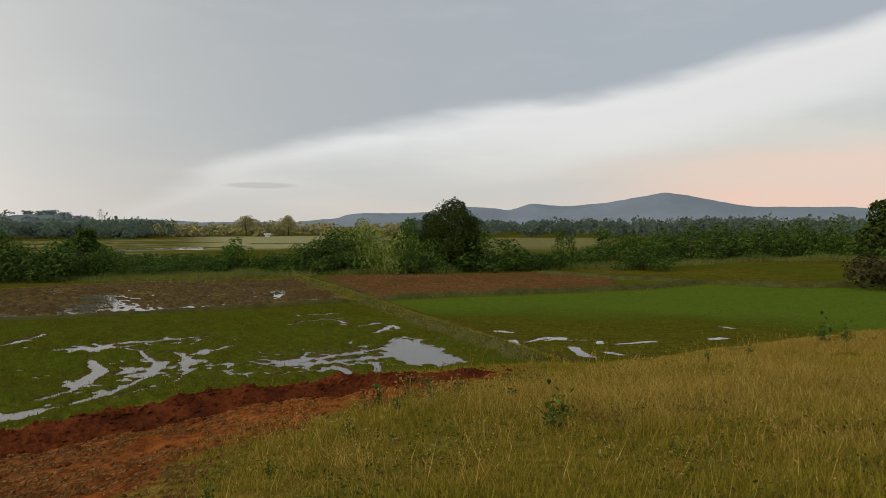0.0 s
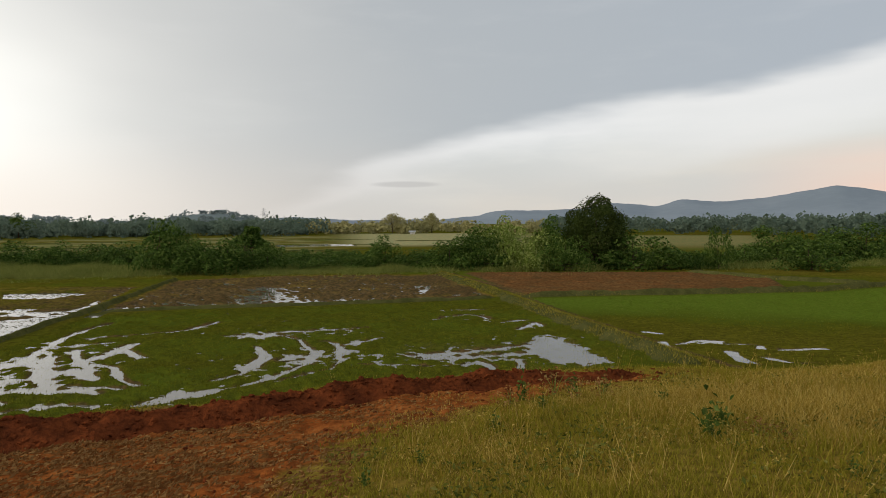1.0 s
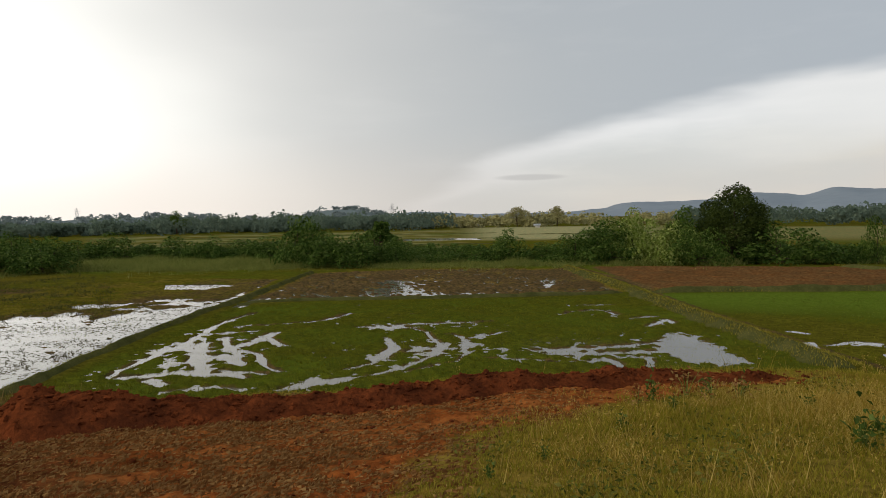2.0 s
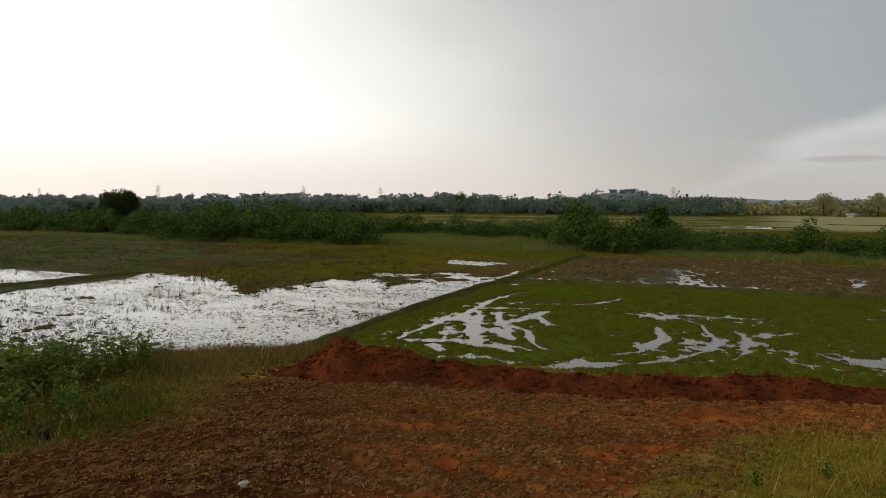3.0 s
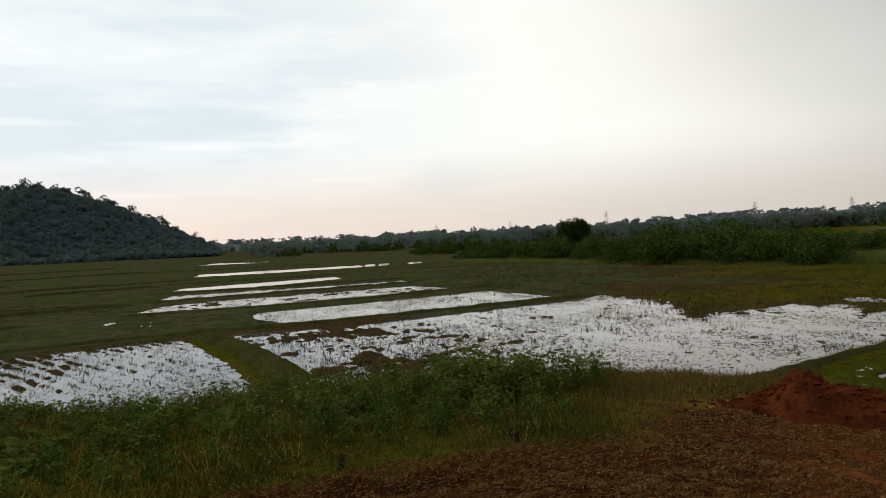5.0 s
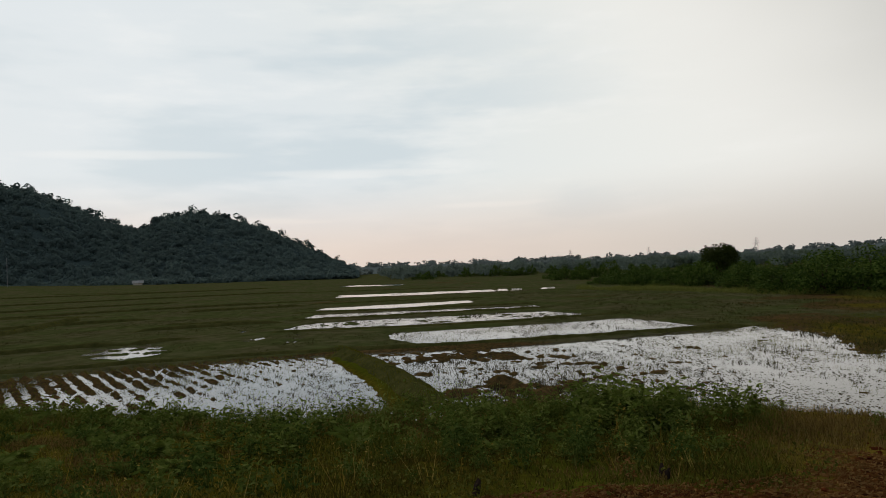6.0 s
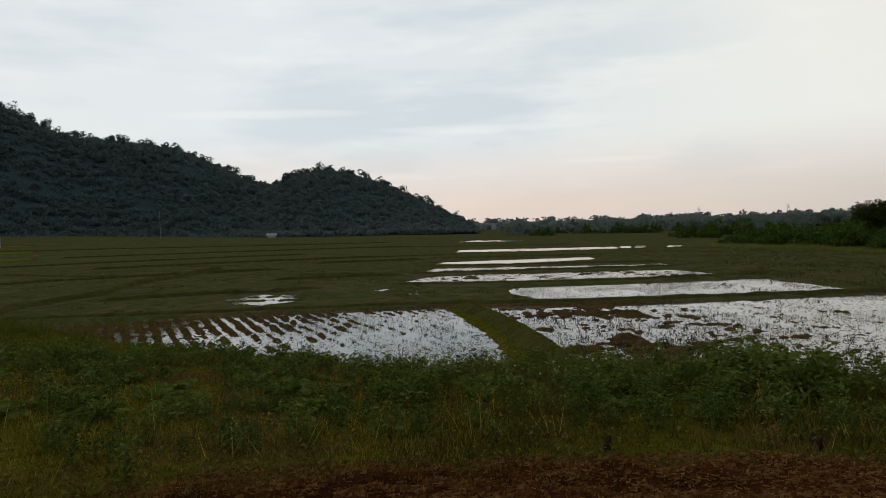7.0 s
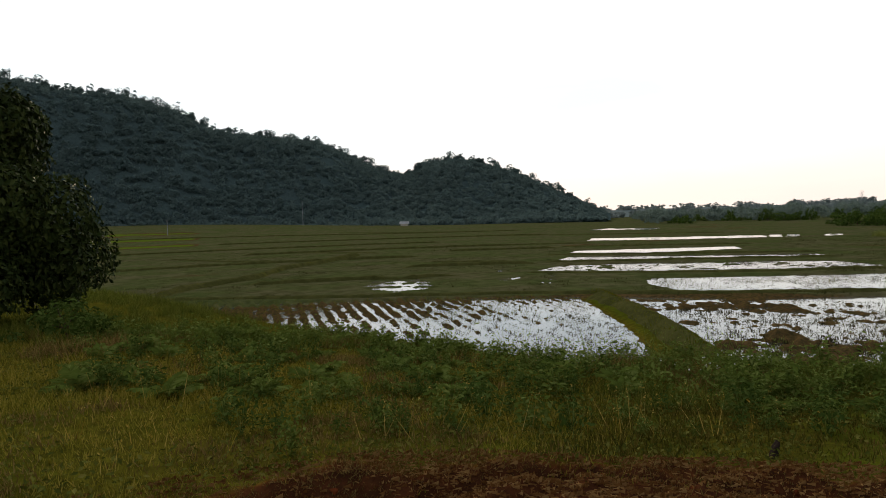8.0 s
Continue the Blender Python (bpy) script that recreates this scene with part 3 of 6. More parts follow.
def leafy(name, dark, mid, pale, rough=0.55, glow=0.0, large=0.35, gloss=0.0):
    """Leaves or blades: each its own tone, with slow patches over the place."""
    mat, tree, bsdf = material(name)
    node, calc, ramp, mix, span = graph(tree)
    rnd = node("ShaderNodeNewGeometry", out=8)
    col = ramp(rnd, [(0.0, dark), (0.5, mid), (1.0, pale)], "LINEAR")
    place = node("ShaderNodeNewGeometry")
    patch = noise_of(tree, node, place, large, 3.0)
    col = mix(span(patch, 0.3, 0.7, 0.0, 0.55), col, mix(0.6, col, dark))
    tree.links.new(col, bsdf.inputs["Base Color"])
    bsdf.inputs["Roughness"].default_value = rough
    bsdf.inputs["Specular IOR Level"].default_value = gloss
    if glow:
        tr = tree.nodes.new("ShaderNodeBsdfTranslucent")
        tree.links.new(col, tr.inputs[0])
        m = tree.nodes.new("ShaderNodeMixShader")
        m.inputs[0].default_value = glow
        tree.links.new(bsdf.outputs[0], m.inputs[1])
        tree.links.new(tr.outputs[0], m.inputs[2])
        tree.links.new(m.outputs[0], tree.nodes["Material Output"].inputs[0])
    return mat


def plain(name, a, b, scale, rough=0.8, bumpy=0.4, depth=0.02, metal=0.0):
    mat, tree, bsdf = material(name)
    node, calc, ramp, mix, span = graph(tree)
    place = node("ShaderNodeTexCoord", out=3)
    n1, n2 = noise_of(tree, node, place, scale), noise_of(tree, node, place, scale * 7, 3.0)
    tree.links.new(mix(span(calc("ADD", calc("MULTIPLY", n1, 0.65), calc("MULTIPLY", n2, 0.35)), 0.35, 0.65), a, b), bsdf.inputs["Base Color"])
    bsdf.inputs["Roughness"].default_value, bsdf.inputs["Metallic"].default_value = rough, metal
    bsdf.inputs["Specular IOR Level"].default_value = 0.5 if metal else 0.0
    bump(tree, bsdf, n2, bumpy, depth)
    return mat


def ground_material():
    mat, tree, bsdf = material("ground")
    node, calc, ramp, mix, span = graph(tree)
    place = node("ShaderNodeNewGeometry")
    zone = tree.nodes.new("ShaderNodeAttribute")
    zone.attribute_name = "zone"
    sep = tree.nodes.new("ShaderNodeSeparateColor")
    tree.links.new(zone.outputs["Color"], sep.inputs[0])
    dirt, lush, mud, gold = sep.outputs[0], sep.outputs[1], sep.outputs[2], zone.outputs["Alpha"]
    big, mid, small, grit = (noise_of(tree, node, place, s, d) for s, d in ((0.25, 4.0), (1.3, 5.0), (7.0, 4.0), (38.0, 3.0)))

    def broken(mask, width=0.5):
        """The zone's mask with a ragged rim."""
        v = calc("ADD", mask, calc("MULTIPLY", calc("SUBTRACT", calc("ADD", calc("MULTIPLY", mid, 0.5), calc("MULTIPLY", small, 0.5)), 0.5), width))
        return span(v, 0.25, 0.75)
    dry = mix(span(small, 0.3, 0.7), mix(span(mid, 0.3, 0.7), (0.19, 0.122, 0.018), (0.27, 0.187, 0.036)), (0.12, 0.088, 0.013))
    green = mix(span(small, 0.3, 0.7), mix(span(mid, 0.3, 0.7), (0.06, 0.068, 0.005), (0.094, 0.101, 0.007)), (0.046, 0.045, 0.005))
    sod = mix(span(lush, 0.1, 1.0), dry, green)
    sod = mix(span(lush, 0.7, 1.35), sod, mix(span(small, 0.3, 0.7), (0.075, 0.115, 0.010), (0.105, 0.15, 0.016)))
    straw = mix(span(mid, 0.35, 0.65), (0.36, 0.29, 0.14), (0.20, 0.235, 0.115))
    sod = mix(calc("MULTIPLY", gold, span(dirt, 0.0, 0.05, 1.0, 0.0)), sod, straw)
    brown = mix(span(small, 0.3, 0.7), mix(span(big, 0.3, 0.7), (0.108, 0.065, 0.025), (0.14, 0.088, 0.035)), (0.052, 0.042, 0.018))
    c = mix(broken(mud), sod, brown)
    c = mix(span(mud, 1.0, 1.3), c, mix(span(big, 0.36, 0.64), mix(span(mid, 0.3, 0.7), (0.052, 0.068, 0.020), (0.086, 0.10, 0.034)), mix(span(mid, 0.3, 0.7), (0.068, 0.066, 0.027), (0.112, 0.106, 0.052))))
    red = mix(span(small, 0.32, 0.68), mix(span(mid, 0.3, 0.7), (0.245, 0.066, 0.014), (0.34, 0.118, 0.03)), (0.135, 0.037, 0.009))
    red = mix(calc("MULTIPLY", span(grit, 0.58, 0.72), span(mid, 0.35, 0.6)), red, (0.31, 0.155, 0.05))
    # darkened soil of the bank: dim exposure painted as a deeper red-brown
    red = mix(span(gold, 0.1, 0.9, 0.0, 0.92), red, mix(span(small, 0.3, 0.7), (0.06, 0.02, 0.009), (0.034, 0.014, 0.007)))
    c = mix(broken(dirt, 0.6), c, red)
    c = mix(span(grit, 0.35, 0.65, 0.0, 0.35), c, mix(0.5, c, (0.02, 0.017, 0.01)))
    tree.links.new(c, bsdf.inputs["Base Color"])
    tree.links.new(span(mud, 0.2, 1.0, 0.92, 0.62), bsdf.inputs["Roughness"])
    bsdf.inputs["Specular IOR Level"].default_value = 0.0
    bump(tree, bsdf, calc("ADD", calc("MULTIPLY", small, 1.0), calc("MULTIPLY", grit, 0.45)), 0.7, 0.06)
    return mat


def water_material():
    mat, tree, bsdf = material("muddy_water")
    node, calc, ramp, mix, span = graph(tree)
    place = node("ShaderNodeNewGeometry")
    big, rip = noise_of(tree, node, place, 0.35, 3.0), noise_of(tree, node, place, 5.0, 3.0)
    tree.links.new(mix(span(big, 0.3, 0.7), (0.125, 0.112, 0.088), (0.155, 0.14, 0.112)), bsdf.inputs["Base Color"])
    bsdf.inputs["Roughness"].default_value = 0.06
    bsdf.inputs["IOR"].default_value = 1.5
    bsdf.inputs["Specular IOR Level"].default_value = 0.5
    bump(tree, bsdf, rip, 0.06, 0.02)
    return mat


GROUND, WATER = ground_material(), water_material()
RED_EARTH = plain("red_earth", (0.142, 0.037, 0.012), (0.06, 0.017, 0.007), 2.2, 0.95, 0.9, 0.05)
BUND_EARTH = plain("bund_turf", (0.048, 0.052, 0.015), (0.085, 0.082, 0.026), 2.0, 0.95, 0.8, 0.05)
BARK = plain("bark", (0.09, 0.065, 0.045), (0.05, 0.036, 0.025), 6.0, 0.9, 0.8, 0.03)
STONE = plain("pale_stone", (0.42, 0.38, 0.34), (0.28, 0.24, 0.2), 14.0, 0.85, 0.6, 0.01)
STEEL = plain("galvanised_steel", (0.34, 0.36, 0.38), (0.24, 0.25, 0.27), 0.6, 0.5, 0.1, 0.01, 0.7)
WALL = plain("lime_wall", (0.72, 0.70, 0.66), (0.55, 0.52, 0.47), 0.8, 0.9, 0.2, 0.01)
TIN = plain("tin_roof", (0.62, 0.64, 0.66), (0.45, 0.46, 0.47), 0.7, 0.45, 0.2, 0.01, 0.4)
DARK = plain("dark_opening", (0.03, 0.028, 0.025), (0.02, 0.02, 0.02), 2.0)
STUMP_WOOD = plain("dark_stem", (0.045, 0.03, 0.025), (0.025, 0.02, 0.016), 12.0, 0.9, 0.6, 0.01)
# green mountains; distance haze is put into this blue-grey colour
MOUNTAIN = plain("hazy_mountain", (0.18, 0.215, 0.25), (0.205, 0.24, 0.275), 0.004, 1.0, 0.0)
# haze over the far ridge painted as a pale, bluish base colour
HAZED_RIDGE = plain("hazed_wooded_slope", (0.12, 0.15, 0.152), (0.135, 0.165, 0.166), 0.05, 1.0, 0.3, 0.5)
# forest canopy with the air's blue haze painted into the colour
HAZED_HILL_CANOPY = plain("hazed_hill_canopy", (0.046, 0.069, 0.07), (0.052, 0.078, 0.078), 0.09, 1.0, 0.9, 1.6)
HEDGE_LEAF = leafy("shrub_leaf", (0.027, 0.054, 0.009), (0.06, 0.106, 0.018), (0.15, 0.205, 0.046), glow=0.3, gloss=0.02)
LIGHT_LEAF = leafy("pale_shrub_leaf", (0.10, 0.145, 0.022), (0.18, 0.23, 0.045), (0.34, 0.38, 0.12), glow=0.3, gloss=0.02)
DARK_LEAF = leafy("dark_tree_leaf", (0.022, 0.034, 0.007), (0.038, 0.055, 0.011), (0.065, 0.085, 0.02), glow=0.1, gloss=0.02)
BIG_LEAF = leafy("mango_leaf", (0.018, 0.028, 0.007), (0.032, 0.048, 0.011), (0.075, 0.09, 0.025), rough=0.5, gloss=0.04)
# hill leaves lightened and blued: distance haze is in their colour
HAZED_HILL_LEAF = leafy("hazed_hill_leaf", (0.10, 0.146, 0.144), (0.11, 0.158, 0.154), (0.122, 0.17, 0.162), glow=0.5, large=0.02)
# far tree belts: three leaf colours with haze mixed in, from less to more
HAZED_WOODS_LEAF = leafy("hazed_far_woods_leaf", (0.10, 0.14, 0.105), (0.12, 0.16, 0.12), (0.145, 0.185, 0.135), glow=0.45, large=0.03)
HAZED_RIDGE_LEAF = leafy("hazed_ridge_leaf", (0.175, 0.215, 0.215), (0.19, 0.23, 0.23), (0.21, 0.25, 0.245), glow=0.45, large=0.02)
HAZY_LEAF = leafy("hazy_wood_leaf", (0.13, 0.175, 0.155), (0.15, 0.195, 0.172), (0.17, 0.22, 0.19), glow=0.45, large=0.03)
# yellow sunlight on these far trees is painted into the leaf colour
GOLD_LEAF = leafy("sunny_woods_leaf", (0.24, 0.225, 0.10), (0.30, 0.28, 0.125), (0.38, 0.34, 0.15), glow=0.3, large=0.03)
WEED_LEAF = leafy("weed_leaf", (0.068, 0.098, 0.018), (0.122, 0.162, 0.03), (0.215, 0.25, 0.068), glow=0.25, large=0.8, gloss=0.0)
DRY_GRASS = leafy("dry_grass_blade", (0.20, 0.135, 0.02), (0.36, 0.25, 0.046), (0.55, 0.41, 0.125), rough=0.7, glow=0.35, large=0.9)
GREEN_GRASS = leafy("green_grass_blade", (0.135, 0.122, 0.011), (0.215, 0.188, 0.02), (0.34, 0.265, 0.042), rough=0.6, glow=0.25, large=0.7)
# olive blades; this side's dimmer exposure is put into their colour
DIMMED_BANK_GRASS = leafy("dimmed_bank_grass_blade", (0.042, 0.043, 0.007), (0.088, 0.078, 0.013), (0.21, 0.15, 0.035), rough=0.6, glow=0.2, large=0.7)
MEADOW_GRASS = leafy("meadow_blade", (0.068, 0.095, 0.010), (0.10, 0.135, 0.016), (0.15, 0.18, 0.03), rough=0.6, glow=0.25, large=0.3)
DEAD_LEAF = leafy("dead_leaf", (0.026, 0.024, 0.012), (0.045, 0.04, 0.018), (0.075, 0.065, 0.028), large=0.8)
RICE = leafy("young_rice_blade", (0.072, 0.076, 0.006), (0.111, 0.114, 0.009), (0.16, 0.154, 0.017), rough=0.6, glow=0.25, large=0.4)
STRAW = leafy("straw", (0.11, 0.044, 0.013), (0.185, 0.09, 0.029), (0.31, 0.185, 0.07), rough=0.7, large=0.9)
TALL_GRASS = leafy("tall_grass_blade", (0.11, 0.13, 0.028), (0.17, 0.19, 0.045), (0.26, 0.265, 0.08), rough=0.6, glow=0.3, large=0.3)
# green blades with brighter exposure put into their colour
BRIGHTENED_GRASS = leafy("brightened_grass_blade", (0.115, 0.108, 0.012), (0.215, 0.188, 0.023), (0.38, 0.29, 0.06), rough=0.6, glow=0.25, large=0.5)
BROWN_GRASS = leafy("brown_grass_blade", (0.09, 0.06, 0.018), (0.17, 0.118, 0.036), (0.30, 0.21, 0.075), rough=0.7, glow=0.3, large=0.8)
HERB_LEAF = leafy("dark_herb_leaf", (0.036, 0.06, 0.011), (0.062, 0.098, 0.019), (0.125, 0.165, 0.042), glow=0.2, large=0.8)
DULL_GRASS = leafy("dull_grass_blade", (0.035, 0.038, 0.011), (0.07, 0.074, 0.022), (0.13, 0.12, 0.045), rough=0.7, glow=0.2, large=0.25)
RANK_GRASS = leafy("rank_grass_blade", (0.055, 0.072, 0.010), (0.108, 0.128, 0.018), (0.22, 0.21, 0.045), rough=0.6, glow=0.25, large=0.7)
TURF_LEAF = leafy("turf_leaf", (0.05, 0.058, 0.010), (0.10, 0.112, 0.02), (0.21, 0.19, 0.045), glow=0.2, large=0.9)
PETAL = leafy("white_flower", (0.55, 0.55, 0.5), (0.7, 0.7, 0.65), (0.8, 0.8, 0.76), large=0.5)


# ---- mesh helpers ----
def mesh_of(name, verts, faces, mat=None, flat=False):
    """A mesh from arrays; faces all with the same number of corners."""
    verts, faces = np.asarray(verts, np.float32), np.asarray(faces, np.int32)
    me = bpy.data.meshes.new(name)
    k = faces.shape[1]
    me.vertices.add(len(verts))
    me.vertices.foreach_set("co", verts.ravel())
    me.loops.add(faces.size)
    me.loops.foreach_set("vertex_index", faces.ravel())
    me.polygons.add(len(faces))
    me.polygons.foreach_set("loop_start", np.arange(len(faces), dtype=np.int32) * k)
    me.polygons.foreach_set("use_smooth", np.full(len(faces), not flat))
    me.update(calc_edges=True)
    if mat:
        me.materials.append(mat)
    return me


def part(name, data, mat, parent, label=""):
    """A bmesh or mesh as one object under a thing or a part."""
    if isinstance(data, bmesh.types.BMesh):
        me = bpy.data.meshes.new(name)
        data.to_mesh(me)
        data.free()
    else:
        me = data
    if mat and not me.materials:
        me.materials.append(mat)
    ob = new(name, me)
    ob.parent = parent
    return tagged(ob, label)


def empty_thing(name, at, label, category, group=""):
    ob = new(name)
    ob.empty_display_size = 0.2
    ob.location = at
    return tagged(ob, label, category, group)


def joined(pieces):
    """Joins (verts, faces) pairs."""
    vs, fs, n = [], [], 0
    for v, f in pieces:
        vs.append(v)
        fs.append(np.asarray(f) + n)
        n += len(v)
    return np.concatenate(vs), np.concatenate(fs)


def tube(path, radii, sides=7):
    """A tapered tube along points."""
    path = np.asarray(path, float)
    vs, fs = [], []
    for i, (p, r) in enumerate(zip(path, radii)):
        t = path[min(i + 1, len(path) - 1)] - path[max(i - 1, 0)]
        t = t / (np.linalg.norm(t) + 1e-9)
        u = np.cross(t, (0.31, 0.9, 0.2))
        u /= np.linalg.norm(u)
        w = np.cross(t, u)
        for k in range(sides):
            a = 2 * math.pi * k / sides
            vs.append(p + r * (math.cos(a) * u + math.sin(a) * w))
    for i in range(len(path) - 1):
        for k in range(sides):
            a, b = i * sides + k, i * sides + (k + 1) % sides
            fs.append((a, b, b + sides, a + sides))
    return np.array(vs), np.array(fs)


def leaves(rng, centres, size, spread=0.35, up=0.5, fat=0.45, out=None, stray=0.55):
    """Small pointed leaves round the centres, each one quad; out: the way that each faces, more or less."""
    n = len(centres)
    nrm = rng.normal(size=(n, 3))
    if out is None:
        nrm[:, 2] = np.abs(nrm[:, 2]) + up
    else:
        nrm = nrm * stray + out + np.array([0, 0, 0.25])
    nrm /= np.linalg.norm(nrm, axis=1)[:, None]
    a = np.cross(nrm, rng.normal(size=(n, 3)))
    a /= np.linalg.norm(a, axis=1)[:, None]
    b = np.cross(nrm, a)
    s = size * rng.uniform(1 - spread, 1 + spread, (n, 1))
    droop = nrm * s * 0.18
    v = np.stack([centres - a * s - droop, centres + b * s * fat, centres + a * s - droop, centres - b * s * fat], 1).reshape(-1, 3)
    return v, np.arange(4 * n).reshape(-1, 4)


def crown_points(rng, lobes, n, hollow=0.62):
    """Points through the shells of several lobes (x, y, z, radius, flatness), in tufts, and the way out of each lobe."""
    w = np.array([l[3] ** 2 for l in lobes])
    pick = rng.choice(len(lobes), n, p=w / w.sum())
    L = np.array(lobes)[pick]
    d = rng.normal(size=(n, 3))
    d[:, 2] += 0.25
    d /= np.linalg.norm(d, axis=1)[:, None]
    tuft = 1 + 0.16 * np.sin(d[:, 0] * 5 + L[:, 0] * 7) * np.sin(d[:, 1] * 6 + L[:, 2] * 5)
    rad = L[:, 3] * rng.uniform(hollow, 1.0, n) ** 0.7 * tuft
    p = d * rad[:, None]
    p[:, 2] *= L[:, 4]
    return p + L[:, :3], d


def lobes_for(rng, width, height, low, count):
    """Lobes that fill a crown of that width between the heights low and height."""
    out = []
    for k in range(count):
        a = rng.uniform(0, 2 * math.pi)
        t = rng.uniform(0, 1)
        z = low + (height - low) * (0.15 + 0.7 * t)
        reach = width * 0.36 * math.sqrt(rng.uniform(0.1, 1)) * (1.15 - 0.65 * t)
        rad = width * rng.uniform(0.15, 0.27) * (1.1 - 0.3 * t)
        out.append((reach * math.cos(a), reach * math.sin(a), z, rad, rng.uniform(0.6, 0.9)))
    out.append((0, 0, low + (height - low) * 0.5, width * 0.3, min(1.0, (height - low) / width)))
    return out


def shrub_lobes(rng, width, height, count):
    """Many small tufts under a low dome."""
    out = [(0, 0, height * 0.38, min(width * 0.28, height * 0.38), 0.9)]
    for _ in range(count):
        a, q = rng.uniform(0, 2 * math.pi), math.sqrt(rng.uniform(0.02, 1))
        rad = height * rng.uniform(0.12, 0.23)
        z = max(rad * 0.7, height * (1 - 0.6 * q * q) * rng.uniform(0.3, 1.0) - rad)
        out.append((0.43 * width * q * math.cos(a), 0.43 * width * q * math.sin(a), z, rad, rng.uniform(0.7, 1.0)))
    return out


def branches(rng, lobes, base_r, low):
    """A stem with limbs that reach for the lobes."""
    pieces = []
    top = max(l[2] for l in lobes)
    lean = rng.normal(size=2) * 0.12
    pts = [(0, 0, -0.15), (lean[0] * 0.3, lean[1] * 0.3, low * 0.6), (lean[0], lean[1], low), (lean[0] * 1.3, lean[1] * 1.2, top * 0.85)]
    pieces.append(tube(pts, [base_r * 1.35, base_r, base_r * 0.8, base_r * 0.15]))
    for l in lobes[:9]:
        z0 = min(low * rng.uniform(0.6, 1.1), l[2] * 0.8)
        s = np.array((lean[0] * z0 / max(low, 0.1), lean[1] * z0 / max(low, 0.1), z0))
        e = np.array(l[:3])
        mid = (s + e) / 2 + rng.normal(size=3) * 0.12 * l[3]
        pieces.append(tube([s, mid, e], [base_r * 0.5, base_r * 0.32, base_r * 0.08], 5))
    return joined(pieces)


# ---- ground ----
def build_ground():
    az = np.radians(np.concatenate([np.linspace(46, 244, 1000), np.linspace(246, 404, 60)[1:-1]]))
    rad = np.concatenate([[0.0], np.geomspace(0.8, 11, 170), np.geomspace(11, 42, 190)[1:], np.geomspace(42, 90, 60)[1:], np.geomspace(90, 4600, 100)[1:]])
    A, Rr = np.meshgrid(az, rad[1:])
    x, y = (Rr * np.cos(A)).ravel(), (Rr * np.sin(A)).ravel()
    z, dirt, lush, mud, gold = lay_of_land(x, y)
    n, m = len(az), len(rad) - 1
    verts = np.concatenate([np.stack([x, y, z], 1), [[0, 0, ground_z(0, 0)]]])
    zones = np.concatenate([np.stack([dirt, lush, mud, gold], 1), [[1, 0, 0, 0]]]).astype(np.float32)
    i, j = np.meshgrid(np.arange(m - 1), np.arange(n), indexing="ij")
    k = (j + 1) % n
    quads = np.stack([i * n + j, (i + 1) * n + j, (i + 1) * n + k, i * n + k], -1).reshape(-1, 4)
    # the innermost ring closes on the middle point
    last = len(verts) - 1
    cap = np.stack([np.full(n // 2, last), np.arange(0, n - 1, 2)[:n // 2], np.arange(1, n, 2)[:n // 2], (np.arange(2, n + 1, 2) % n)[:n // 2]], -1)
    me = mesh_of("ground", verts, np.concatenate([quads, cap]), GROUND)
    att = me.attributes.new("zone", "FLOAT_COLOR", "POINT")
    att.data.foreach_set("color", zones.ravel())
    tagged(new("ground", me), "grassy bank above ploughed and flooded rice paddies", "ground", kind="structure")


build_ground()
bm = bmesh.new()
for v in ((-170, -70), (40, -70), (40, 120), (-170, 120)):
    bm.verts.new((*v, 0.0))
bm.faces.new(bm.verts)
water = part("water", bm, WATER, None)
tagged(water, "still muddy water standing in the rice paddies", "water", kind="structure")


def resample(pts, step):
    pts = np.array(pts, float)
    seg = np.hypot(*np.diff(pts, axis=0).T)
    s = np.concatenate([[0], np.cumsum(seg)])
    t = np.linspace(0, s[-1], max(3, int(s[-1] / step)))
    out = np.stack([np.interp(t, s, pts[:, 0]), np.interp(t, s, pts[:, 1])], 1)
    for _ in range(3):
        out[1:-1] = 0.25 * out[:-2] + 0.5 * out[1:-1] + 0.25 * out[2:]
    return out, t / s[-1]


